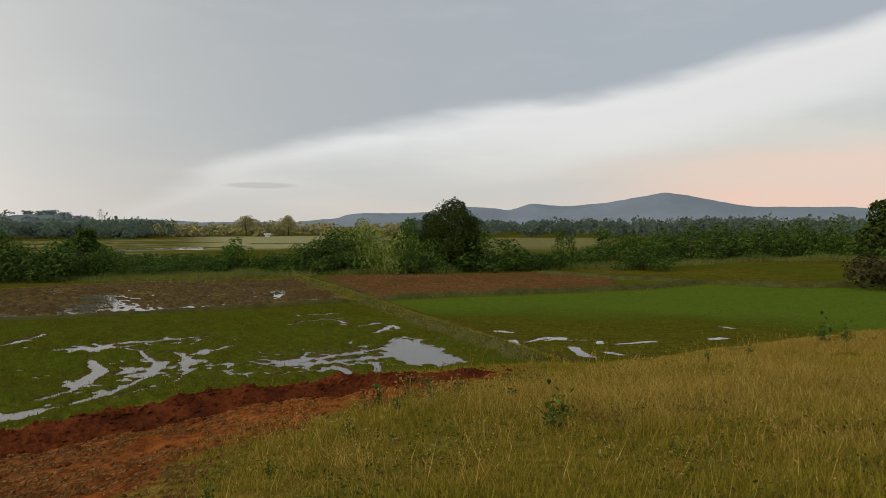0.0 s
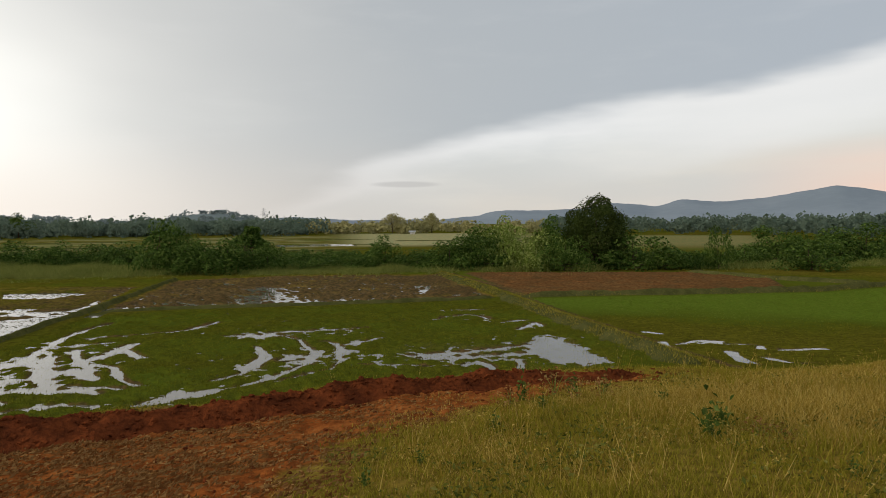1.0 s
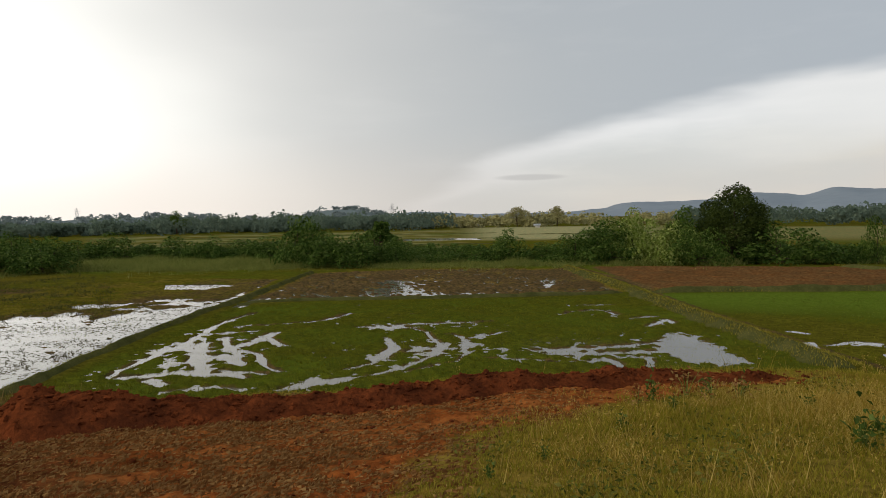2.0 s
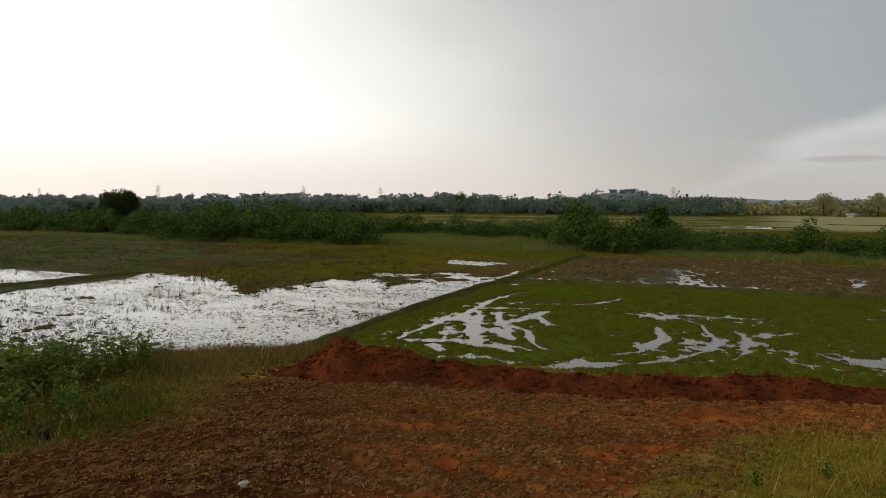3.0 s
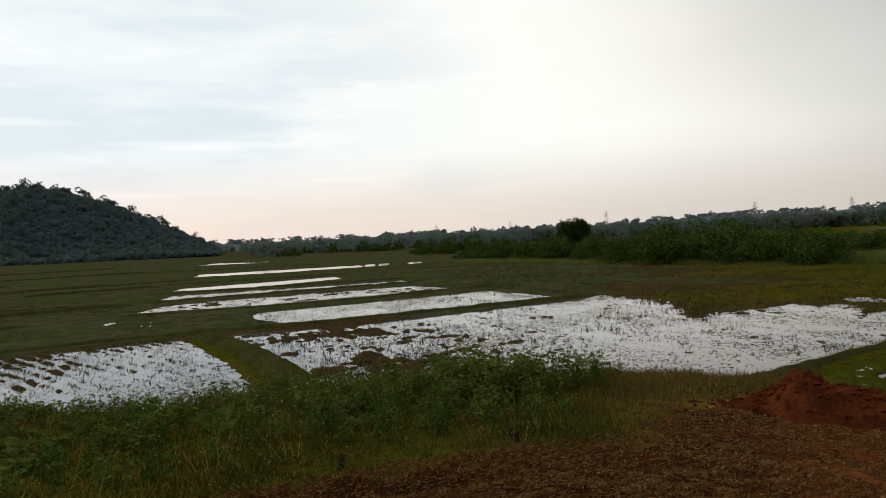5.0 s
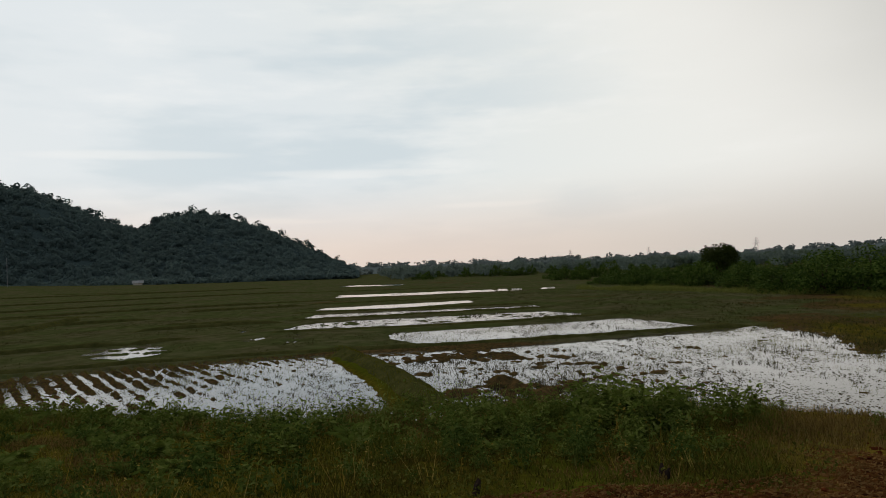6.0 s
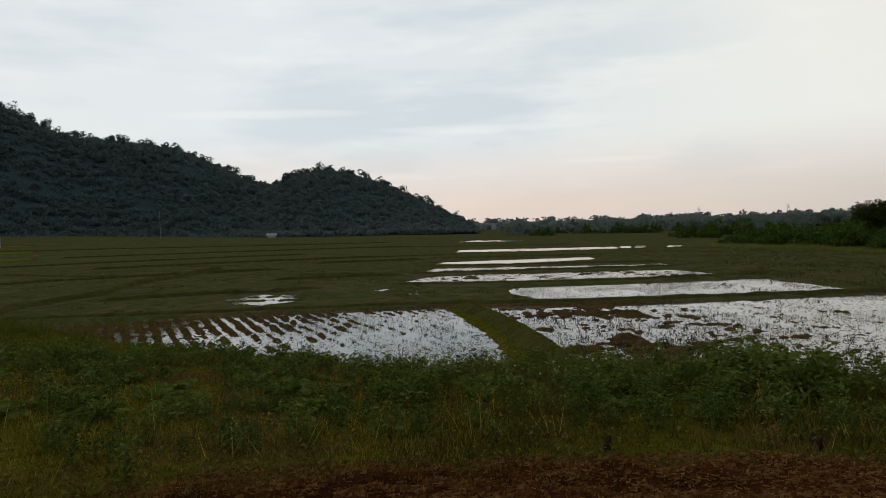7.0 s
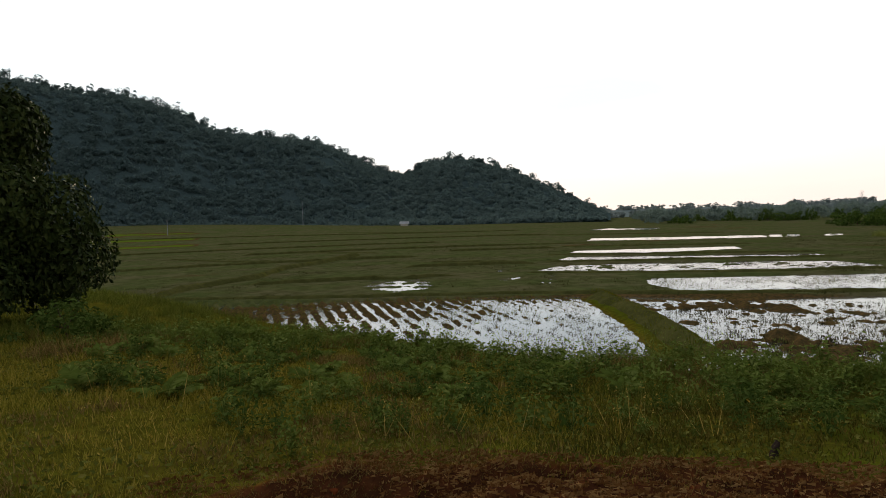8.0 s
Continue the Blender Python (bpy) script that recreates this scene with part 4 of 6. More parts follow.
def raised_line(name, pts, width, height, mat, step, seed, lumps=0.3, across=9, floor=None):
    """A lumpy earth bank swept along a line; width and height may be lists along it."""
    mid, t = resample(pts, step)
    knots = np.concatenate([[0], np.cumsum(np.hypot(*np.diff(np.array(pts, float), axis=0).T))])
    knots /= knots[-1]
    w = np.interp(t, knots, width) if isinstance(width, list) else np.full(len(t), width)
    h = np.interp(t, knots, height) if isinstance(height, list) else np.full(len(t), height)
    run = t * np.hypot(*np.diff(mid, axis=0).T).sum()
    h = h * smooth(0, 1.2, run) * smooth(0, 0.8, run[-1] - run)
    tan = np.gradient(mid, axis=0)
    tan /= np.linalg.norm(tan, axis=1)[:, None]
    side = np.stack([-tan[:, 1], tan[:, 0]], 1)
    u = np.linspace(-1, 1, across)
    wob = 0.14 * fbm(mid[:, 0], mid[:, 1], 1.7, 3, seed)
    P = mid[:, None, :] + side[:, None, :] * (u[None, :, None] * w[:, None, None] / 2 + wob[:, None, None] * w[:, None, None] * 0.5)
    x, y = P[..., 0].ravel(), P[..., 1].ravel()
    base = lay_of_land(x, y)[0] if floor is None else np.full(len(x), floor)
    prof = (np.cos(np.clip(u, -1, 1) * math.pi) * 0.5 + 0.5)[None, :] ** 0.8
    lump = 1 + lumps * fbm(x, y, 0.55, 4, seed + 3).reshape(len(mid), across)
    z = base.reshape(len(mid), across) - 0.05 + (h[:, None] + 0.05) * prof * lump
    verts = np.stack([x, y, z.ravel()], 1)
    i, j = np.meshgrid(np.arange(len(mid) - 1), np.arange(across - 1), indexing="ij")
    a = i * across + j
    return mesh_of(name, verts, np.stack([a, a + 1, a + across + 1, a + across], -1).reshape(-1, 4), mat)


def build_bunds():
    rows = [(BUND_A, 0.5, 0.15), (BUND_B, 1.1, 0.17), (BUND_C, 0.45, 0.13), (BUND_D, 0.75, 0.13), (BUND_E, 1.3, 0.22), (BUND_F, 0.7, 0.1), (BUND_R, 0.7, 0.24), (BUND_Q, 0.7, 0.22), (BUND_L, 0.8, 0.26)]
    rows += [(b, 0.7, 0.1) for b in BUNDS_FAR] + [(b, 0.55, 0.17) for b in BUNDS_PLAIN]
    for k, (pts, w, h) in enumerate(rows):
        ob = new("earth_bund", raised_line("earth_bund", pts, w, h, BUND_EARTH, 0.16, 100 + k, 0.22, 9, 0.04 if k < 9 else None))
        tagged(ob, "low grass-grown earth bund between rice paddies", "earth bund", "bunds between the paddies", kind="structure")


build_bunds()
spoil = new("earth_mound", raised_line("earth_mound", SPOIL, [1.0, 2.1, 1.7, 1.4, 1.3, 1.2, 1.1, 1.0, 0.7], [0.1, 0.52, 0.3, 0.23, 0.23, 0.22, 0.2, 0.16, 0.06], RED_EARTH, 0.06, 7, 0.27, 31))
tagged(spoil, "long ridge of freshly dug red earth above the paddy", "earth mound")


# ---- distance: mountains, wooded ridge, forested hill ----
def profile_land(name, profile, near, far, depth_rows, mat, label, category, seed, amp, foot_z, crest=0.55):
    """Rising land: bearing and elevation angle of its crest at a distance, falling towards its foot."""
    az = np.arange(profile[0][0], profile[-1][0] + 0.01, 0.35)
    el = np.interp(az, *zip(*profile))
    el = np.convolve(np.pad(el, 2, "edge"), [0.1, 0.2, 0.4, 0.2, 0.1], "valid")
    u = np.linspace(0, 1, depth_rows)
    A, U = np.meshgrid(np.radians(az), u, indexing="ij")
    rad = near + (far - near) * U
    top = 3 + (near + (far - near) * crest) * np.tan(np.radians(el))
    shape = np.where(U < crest, smooth(0, crest, U) ** 0.9, 1 - 0.5 * smooth(crest, 1, U))
    x, y = rad * np.cos(A), rad * np.sin(A)
    z = foot_z + (top[:, None] - foot_z) * shape + amp * fbm(x, y, amp * 9, 4, seed) * shape * (1 - shape * 0.6)
    n, m = len(az), depth_rows
    i, j = np.meshgrid(np.arange(n - 1), np.arange(m - 1), indexing="ij")
    a = i * m + j
    me = mesh_of(name, np.stack([x, y, z], -1).reshape(-1, 3), np.stack([a, a + m, a + m + 1, a + 1], -1).reshape(-1, 4), mat)
    tagged(new(name, me), label, category, kind="structure")
    return az, el


MOUNTAINS = [(20, 0.8), (40, 0.9), (50, 1.1), (56, 1.22), (62, 1.32), (65, 1.45), (68.7, 2.2), (70, 2.45), (71.3, 2.73), (72.4, 2.5), (74, 2.21), (76.7, 1.77), (79.5, 1.65),
             (81, 1.75), (82.4, 1.92), (83.4, 1.6), (84.1, 1.3), (85.3, 1.45), (87.7, 1.7), (90, 1.2), (91.9, 1.1), (94.1, 1.08), (97, 1.13), (98.2, 0.9), (99.2, 0.6), (103, 0.35), (110, 0.3), (113, 0.45), (115, 0.6), (117, 0.5), (119, 0.2)]
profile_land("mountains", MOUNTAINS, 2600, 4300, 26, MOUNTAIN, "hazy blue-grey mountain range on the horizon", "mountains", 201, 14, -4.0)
RIDGE = [(116, 0.05), (119, 0.55), (120.5, 0.95), (122.4, 0.95), (124.5, 0.5), (128, 0.1), (134, 0.45), (137, 0.5), (143, 0.3), (149, 0.42), (153, 0.3), (160, 0.12), (170, 0.15), (182, 0.12), (190, 0.2), (196, 0.2), (204, 0.1)]
profile_land("wooded_ridge", RIDGE, 330, 800, 12, HAZED_RIDGE, "low wooded ridge along the horizon", "ridge", 211, 1.2, -1.0, 0.6)
# bearing, height of the ground on the crest seen as an angle at the crest's distance
HILL = [(192.6, -0.5), (194.2, 0.2), (196, 1.0), (198, 1.9), (200, 2.9), (202, 3.6), (204, 4.2), (206, 4.4), (208, 4.0), (210, 3.2), (212, 3.7), (214.5, 4.9), (217, 6.0), (220, 6.4), (223, 6.7),
        (226, 7.2), (228.5, 8.6), (232, 9.5), (236, 9.7), (240, 10.3), (250, 11), (262, 10), (275, 7), (290, 3)]
HILL = [(a, e + 0.35) for a, e in HILL]                    # the closed canopy lies over the ground
HILL_NEAR, HILL_FAR, HILL_CREST = 215, 470, 0.55
profile_land("hill", HILL, HILL_NEAR, HILL_FAR, 44, HAZED_HILL_CANOPY, "steep hillside under dense dark forest", "hill", 221, 2.5, 0.6, HILL_CREST)


def hill_z(az, u):
    el = np.interp(az, *zip(*HILL))
    top = 3 + (HILL_NEAR + (HILL_FAR - HILL_NEAR) * HILL_CREST) * np.tan(np.radians(el))
    return 0.6 + (top - 0.6) * smooth(0, HILL_CREST, u) ** 0.9


def forest(name, spots, mat, label, seed, per, leaf, kinds=6, low=0.05, up=0.6, stray=0.4):
    """Many small trees joined: spots of x, y, z, height, width."""
    rng = np.random.default_rng(seed)
    protos = []
    for k in range(kinds):
        lob = lobes_for(rng, 1.0, 1.0, low, 6)
        protos.append(crown_points(rng, lob, per))
    vs, ns = [], []
    for x, y, z, h, w in spots:
        c, o = protos[rng.integers(kinds)]
        a = rng.uniform(0, 6.28)
        ca, sa = math.cos(a), math.sin(a)
        q = np.stack([(c[:, 0] * ca - c[:, 1] * sa) * w + x, (c[:, 0] * sa + c[:, 1] * ca) * w + y, c[:, 2] * h + z], 1)
        vs.append(q)
        ns.append(np.stack([o[:, 0] * ca - o[:, 1] * sa, o[:, 0] * sa + o[:, 1] * ca, o[:, 2]], 1))
    pts = np.concatenate(vs)
    v, f = leaves(rng, pts, leaf, 0.4, up, 0.85, np.concatenate(ns), stray)
    # stems
    stem = []
    for x, y, z, h, w in spots[::3]:
        s = 0.014 * h + 0.03
        for dx, dy in ((1, 0), (0, 1)):
            stem.append(((x - s * dx, y - s * dy, z - 0.3), (x + s * dx, y + s * dy, z - 0.3), (x + s * dx * 0.5, y + s * dy * 0.5, z + h * 0.6), (x - s * dx * 0.5, y - s * dy * 0.5, z + h * 0.6)))
    sv = np.array(stem).reshape(-1, 3)
    v2, f2 = joined([(v, f), (sv, np.arange(len(sv)).reshape(-1, 4))])
    tagged(new(name, mesh_of(name, v2, f2, mat, True)), label, "woods", kind="stuff")


def build_woods():
    rng = np.random.default_rng(5)
    spots = []
    for _ in range(5200):                                   # the hillside
        az, u = rng.uniform(193, 246), rng.uniform(0.0, HILL_CREST + 0.06)
        z = float(hill_z(az, min(u, HILL_CREST)))
        rad = HILL_NEAR + (HILL_FAR - HILL_NEAR) * u
        h = rng.uniform(3.2, 5.2)
        h *= min(1, 0.45 + (az - 193) / 8)
        spots.append((rad * math.cos(radians(az)), rad * math.sin(radians(az)), z - h * 0.5, h, h * rng.uniform(1.0, 1.5)))
    forest("hill_forest", spots, HAZED_HILL_LEAF, "dense dark green forest over the hillside", 6, 84, 0.4, 6, 0.1, 0.9, 0.6)
    spots = []
    for az in np.concatenate([np.arange(193.5, 246, 0.6), np.arange(203.5, 209.5, 0.55), np.arange(216.5, 223, 0.6), np.arange(225.5, 246, 0.6)]):   # the skyline
        az += rng.uniform(-0.25, 0.25)
        rad = HILL_NEAR + (HILL_FAR - HILL_NEAR) * (HILL_CREST + rng.uniform(-0.05, 0.02))
        h = rng.uniform(4.5, 10.0) * min(1, 0.5 + (az - 193) / 6)
        spots.append((rad * math.cos(radians(az)), rad * math.sin(radians(az)), float(hill_z(az, HILL_CREST)) - 0.45 * h, h, h * rng.uniform(0.7, 1.1)))
    forest("skyline_trees", spots, HAZED_HILL_LEAF, "dark trees standing along the crest of the hill", 16, 240, 0.36, 6, 0.3, 0.6, 1.2)
    spots = []
    for _ in range(640):                                     # trees along the ridge and in front of it
        az = rng.uniform(117, 205)
        rad = rng.uniform(330, 640)
        el = np.interp(az, *zip(*RIDGE))
        u = (rad - 330) / 470
        z = -1 + (3 + (330 + 470 * 0.6) * math.tan(radians(el)) + 1) * float(smooth(0, 0.6, u))
        h = rng.uniform(3, 6)
        spots.append((rad * math.cos(radians(az)), rad * math.sin(radians(az)), z - 0.8, h, h * rng.uniform(1.5, 2.4)))
    forest("ridge_woods", spots, HAZED_RIDGE_LEAF, "dark hazy trees along the low ridge", 9, 70, 0.75, 6, 0.0, 0.6, 1.2)
    hazy, spots = [], []
    for _ in range(480):                                     # belt of trees behind the far fields
        az = rng.uniform(113, 191)
        rad = rng.uniform(170, 300) if az < 142 else rng.uniform(158, 280)
        h = rng.uniform(3.5, 6.6) if az < 142 else rng.uniform(2.8, 4.6)
        (spots if az < 152 else hazy).append((rad * math.cos(radians(az)), rad * math.sin(radians(az)), -0.3, h, h * rng.uniform(1.2, 1.9)))
    for _ in range(330):                                     # the close wall of trees beyond the green fields
        az, rad = rng.uniform(112, 168), rng.uniform(186, 214)
        h = rng.uniform(2.8, 4.6) + (0.8 if 118 < az < 125 else 0)
        spots.append((rad * math.cos(radians(az)), rad * math.sin(radians(az)), -0.3, h, h * rng.uniform(1.0, 1.6)))
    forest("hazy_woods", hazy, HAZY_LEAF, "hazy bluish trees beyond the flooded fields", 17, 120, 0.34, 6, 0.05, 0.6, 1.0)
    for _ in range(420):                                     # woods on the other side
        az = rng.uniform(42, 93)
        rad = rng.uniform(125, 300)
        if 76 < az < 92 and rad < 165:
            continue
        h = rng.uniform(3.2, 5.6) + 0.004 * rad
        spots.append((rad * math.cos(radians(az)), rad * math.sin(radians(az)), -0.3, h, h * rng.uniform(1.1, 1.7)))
    forest("distant_woods", spots, HAZED_WOODS_LEAF, "belts of distant green trees beyond the fields", 7, 120, 0.38, 6, 0.05, 0.6, 1.0)
    spots = []
    for _ in range(170):
        az, rad = rng.uniform(91, 117), rng.uniform(195, 290)
        h = rng.uniform(2.6, 5.2)
        spots.append((rad * math.cos(radians(az)), rad * math.sin(radians(az)), -0.3, h, h * rng.uniform(1.1, 1.7)))
    forest("sunlit_woods", spots, GOLD_LEAF, "pale yellowish trees beyond a golden field", 8, 110, 0.4)


build_woods()


# ---- trees and shrubs ----
def tree_thing(name, rng, width, height, low, lobe_count, n, leaf, mat, label, category, group="", stem=0.07, lobes=None):
    lobes = lobes or lobes_for(rng, width, height, low, lobe_count)
    thing = empty_thing(name, (0, 0, 0), label, category, group)
    part("trunk", mesh_of("trunk", *branches(rng, lobes, stem, max(low, 0.4)), BARK), None, thing)
    bushy = name == "shrub"
    c, o = crown_points(rng, lobes, n, 0.78 if bushy else 0.6)
    v, f = leaves(rng, c, leaf, 0.35, 0.5, 0.5, o, 0.34 if bushy else 0.55)
    part("crown", mesh_of("crown", v, f, mat, True), None, thing)
    return thing


def place(az, rad, turn=0.0, sx=1.0, sz=1.0, sink=0.05):
    x, y = rad * math.cos(radians(az)), rad * math.sin(radians(az))
    return pose(x, y, ground_z(x, y) - sink, 0, 0, turn) @ Matrix.Diagonal((sx, sx, sz, 1))


def again(proto, m):
    """One more of a thing whose first one stands already, at its true size."""
    k = proto.scale
    return copy_thing(proto, m @ Matrix.Diagonal((1 / k.x, 1 / k.y, 1 / k.z, 1)))


def build_hedge():
    rng = np.random.default_rng(12)
    protos, pale, low = [], [], []
    for _ in range(8):
        protos.append(tree_thing("shrub", rng, 3.2, 2.6, 0.0, 0, 2900, 0.075, HEDGE_LEAF, "bushy dark green shrub in the hedge behind the paddies", "shrub", "shrubs in the hedge", 0.05, shrub_lobes(rng, 3.2, 2.6, 34)))
    for _ in range(3):
        pale.append(tree_thing("shrub", rng, 3.2, 2.8, 0.0, 0, 3000, 0.08, LIGHT_LEAF, "yellow-green leafy shrub beside the dark tree", "shrub", "shrubs in the hedge", 0.05, shrub_lobes(rng, 3.2, 2.8, 34)))
    for _ in range(6):
        low.append(tree_thing("shrub", rng, 3.4, 1.4, 0.0, 0, 1150, 0.085, HEDGE_LEAF, "low green scrub bush in the tangled hedge", "shrub", "shrubs in the hedge", 0.03, shrub_lobes(rng, 3.4, 1.4, 26)))
    used = set()

    def put(proto, az, rad, w, h):
        """Stands a shrub with that true width and height."""
        crown = [c for c in proto.children if c.name.startswith("crown")][0].data
        co = np.empty(len(crown.vertices) * 3, np.float32)
        crown.vertices.foreach_get("co", co)
        co = co.reshape(-1, 3)
        tall, wide = co[:, 2].max() * 0.95, 2 * np.percentile(np.hypot(co[:, 0], co[:, 1]), 94)
        m = place(az, rad, rng.uniform(0, 360), w / wide, h / tall)
        if proto in used:
            again(proto, m)
        else:
            used.add(proto)
            proto.matrix_basis = m
    # bearing, distance, width and height of those that stand out
    marked = [(135.3, 59, 4.0, 1.9), (132.1, 58, 3.0, 1.95), (130, 57, 4.0, 1.6), (127.9, 54, 3.4, 1.8), (125.4, 44.5, 3.4, 3.4), (124.0, 43.5, 2.6, 2.9), (122.6, 42.5, 3.4, 2.1), (120.4, 42.5, 3.8, 2.2),
              (117.4, 43, 2.6, 1.9), (113.1, 43, 2.6, 1.2), (110.4, 43, 2.6, 1.3), (107.3, 43.5, 2.8, 2.25), (104.4, 43, 3.2, 1.35), (101.9, 42.5, 3.4, 1.9), (100.2, 43.5, 3.4, 2.7), (91.9, 41, 3.0, 2.3), (86.0, 43.5, 4.4, 2.6),
              (83.6, 44, 3.2, 1.6), (81.6, 45, 2.4, 1.2), (139.5, 59, 4.0, 2.3), (137.2, 60, 3.4, 1.4), (141.9, 58, 4.2, 1.8), (144.4, 48, 3.6, 2.3), (147.6, 49, 3.8, 2.4), (150.3, 51, 4.4, 2.8), (152.8, 52.5, 4.8, 3.3),
              (155.6, 53, 4.4, 2.8), (158.2, 55, 4.2, 2.5), (161, 62, 3.6, 2.2), (150.8, 57, 5.0, 3.2), (146, 56, 4.6, 2.6), (155.4, 60, 5.0, 3.2)]
    marked += [(79.6, 45, 1.7, 2.7), (77.8, 50, 3.0, 1.5), (75.6, 52, 4.0, 2.7), (73.0, 46, 3.6, 2.2), (71.4, 56, 4.2, 2.6), (69.8, 58, 4.6, 2.9), (66.6, 62, 5.0, 3.1), (64.4, 66, 5.2, 3.2), (61.8, 70, 5.0, 3.4), (59, 72, 5.2, 3.6), (56, 66, 5.2, 3.4), (53, 66, 5, 3.4)]
    for k, (az, rad, w, h) in enumerate(marked):
        put(protos[k % 8], az, rad, w * 1.15, h)
    for az, rad, w, h in ((99.0, 42.3, 3.4, 2.6), (92.8, 43.0, 2.6, 3.4)):
        put(protos[k % 8], az, rad, w * 1.15, h)
        k += 1
    for az, rad, w, h in ((97.2, 43.6, 3.2, 3.5), (95.4, 42.4, 3.4, 2.8), (98.6, 44.6, 2.6, 3.0), (93.8, 41.8, 3.0, 2.6)):
        put(pale[k % 3], az, rad, w * 1.1, h)
        k += 1
    # the tangle between and behind
    for az in np.arange(46, 172, 0.95):
        rows = 1 if 79 < az < 112 else (2 if az < 142 else 3)
        for row in range(rows):
            a = az + rng.uniform(-0.8, 0.8)
            rad = np.interp(a, [44, 60, 70, 80, 95, 110, 125, 138, 150, 160, 172], [64, 70, 58, 50, 44.5, 46, 52, 59, 58, 64, 80]) + row * rng.uniform(4, 9) + rng.uniform(-1, 2.5)
            h = rng.uniform(0.4, 1.4) + (0.2 * row if a > 142 else 0.0) + (0.4 if a < 76 or a > 144 else 0.0)
            h *= 0.6 + 0.8 * float(vnoise(np.array([a / 2.6]), np.array([row * 3.1]), 77)[0])
            if 99 < a < 117 or 78 < a < 85:
                h = min(h, 1.1)
            elif 111 < a < 142:
                h = rng.uniform(0.45, 1.0) + 0.9 * rng.uniform(0, 1) ** 3
                if rng.uniform() < 0.25:
                    continue
            put(low[int(rng.integers(6))], a, rad, rng.uniform(2.8, 4.6), h)
    for az in np.arange(163, 188, 0.9):
        rad = rng.uniform(88, 125) if az < 176 else rng.uniform(150, 190)
        put(low[int(rng.integers(6))], az + rng.uniform(-0.6, 0.6), rad, rng.uniform(3.2, 6.0), rng.uniform(1.4, 3.0))


build_hedge()
rng = np.random.default_rng(21)
field_tree = tree_thing("tree", rng, 5.2, 4.9, 0.15, 18, 17000, 0.075, DARK_LEAF, "dense dark round-crowned tree in the hedge", "tree", stem=0.16,
                        lobes=[(0, 0, 2.5, 1.9, 1.08)] + [(1.45 * math.cos(k * 2.4), 1.45 * math.sin(k * 2.4), 1.3 + 0.22 * k, 0.85 - 0.02 * k, 0.9) for k in range(11)] + [(0.2, -0.1, 4.0, 0.9, 0.9)])
field_tree.matrix_basis = place(89.3, 44.0)
right_tree = tree_thing("tree", rng, 5.0, 5.6, 1.4, 12, 3000, 0.18, DARK_LEAF, "dark leafy tree at the edge of the fields", "tree", stem=0.15)
right_tree.matrix_basis = place(55.2, 56)
round_tree = tree_thing("tree", rng, 4.2, 4.0, 1.0, 9, 6500, 0.1, DARK_LEAF, "small round dark tree above the scrub", "tree", stem=0.12,
                        lobes=[(0, 0, 2.6, 1.35, 0.95)] + [(1.25 * math.cos(k * 2.4), 1.25 * math.sin(k * 2.4), 2.1 + 0.13 * k, 0.75, 0.9) for k in range(9)])
round_tree.matrix_basis = place(162.7, 76, 0, 1.0, 1.08)
near_tree = tree_thing("tree", rng, 4.9, 5.7, 0.4, 24, 46000, 0.075, BIG_LEAF, "large dark spreading tree at the foot of the bank", "tree", stem=0.22,
                       lobes=lobes_for(rng, 4.9, 5.7, 0.4, 24) + [(1.7 * math.cos(k * 1.05), 1.7 * math.sin(k * 1.05), 0.7 + 0.25 * (k % 3), 0.85, 0.9) for k in range(6)])
near_tree.matrix_basis = place(242.0, 18.4, 0, 0.92, 1.1)
scrub = tree_thing("shrub", rng, 2.4, 1.3, 0.2, 8, 1700, 0.055, HERB_LEAF, "leafy green bush at the foot of the dark tree", "shrub", stem=0.03, lobes=shrub_lobes(rng, 2.4, 1.3, 22))
scrub.matrix_basis = place(237.2, 14.2, 0, 0.85, 0.85)
dry_bush = tree_thing("shrub", rng, 4.0, 1.6, 0.15, 9, 1500, 0.11, DEAD_LEAF, "rounded brown dry bush in the meadow", "shrub", stem=0.03)
dry_bush.matrix_basis = place(56.4, 36, 0, 1.1, 0.95)
for k, (az, rad, w, h) in enumerate(((106.6, 205, 8.0, 6.6), (103.2, 210, 7.0, 6.4), (135.0, 190, 6.0, 6.0), (118.6, 46.5, 2.2, 3.0))):
    t = tree_thing("tree", rng, w, h, h * 0.35, 12, 2200, 0.02 * h + 0.06, GOLD_LEAF if k < 2 else HEDGE_LEAF, "tall pale tree beyond the golden field" if k < 2 else "slim green tree rising above the hedge", "tree", stem=0.14)
    t.matrix_basis = place(az, rad)


# ---- plants on the bank ----
def weed_thing(rng, height, n, leaf, label, mat=None):
    thing = empty_thing("weed", (0, 0, 0), label, "weed", "weeds on the bank")
    stems, pts = [], []
    for _ in range(5):
        a, lean = rng.uniform(0, 6.28), rng.uniform(0.05, 0.5)
        tip = np.array((lean * height * math.cos(a), lean * height * math.sin(a), height * rng.uniform(0.65, 1.0)))
        mid = tip * 0.5 + np.array((0, 0, 0.08 * height))
        stems.append(tube([(0, 0, -0.04), mid, tip], [0.008, 0.006, 0.003], 4))
        for _ in range(n // 5):
            t = rng.uniform(0.25, 1.05)
            pts.append(tip * t + rng.normal(size=3) * (0.06 + 0.10 * height))
    part("stem", mesh_of("stem", *joined(stems), WEED_LEAF), None, thing)
    v, f = leaves(rng, np.array(pts), leaf, 0.4, 0.9)
    part("foliage", mesh_of("foliage", v, f, mat or WEED_LEAF, True), None, thing)
    return thing


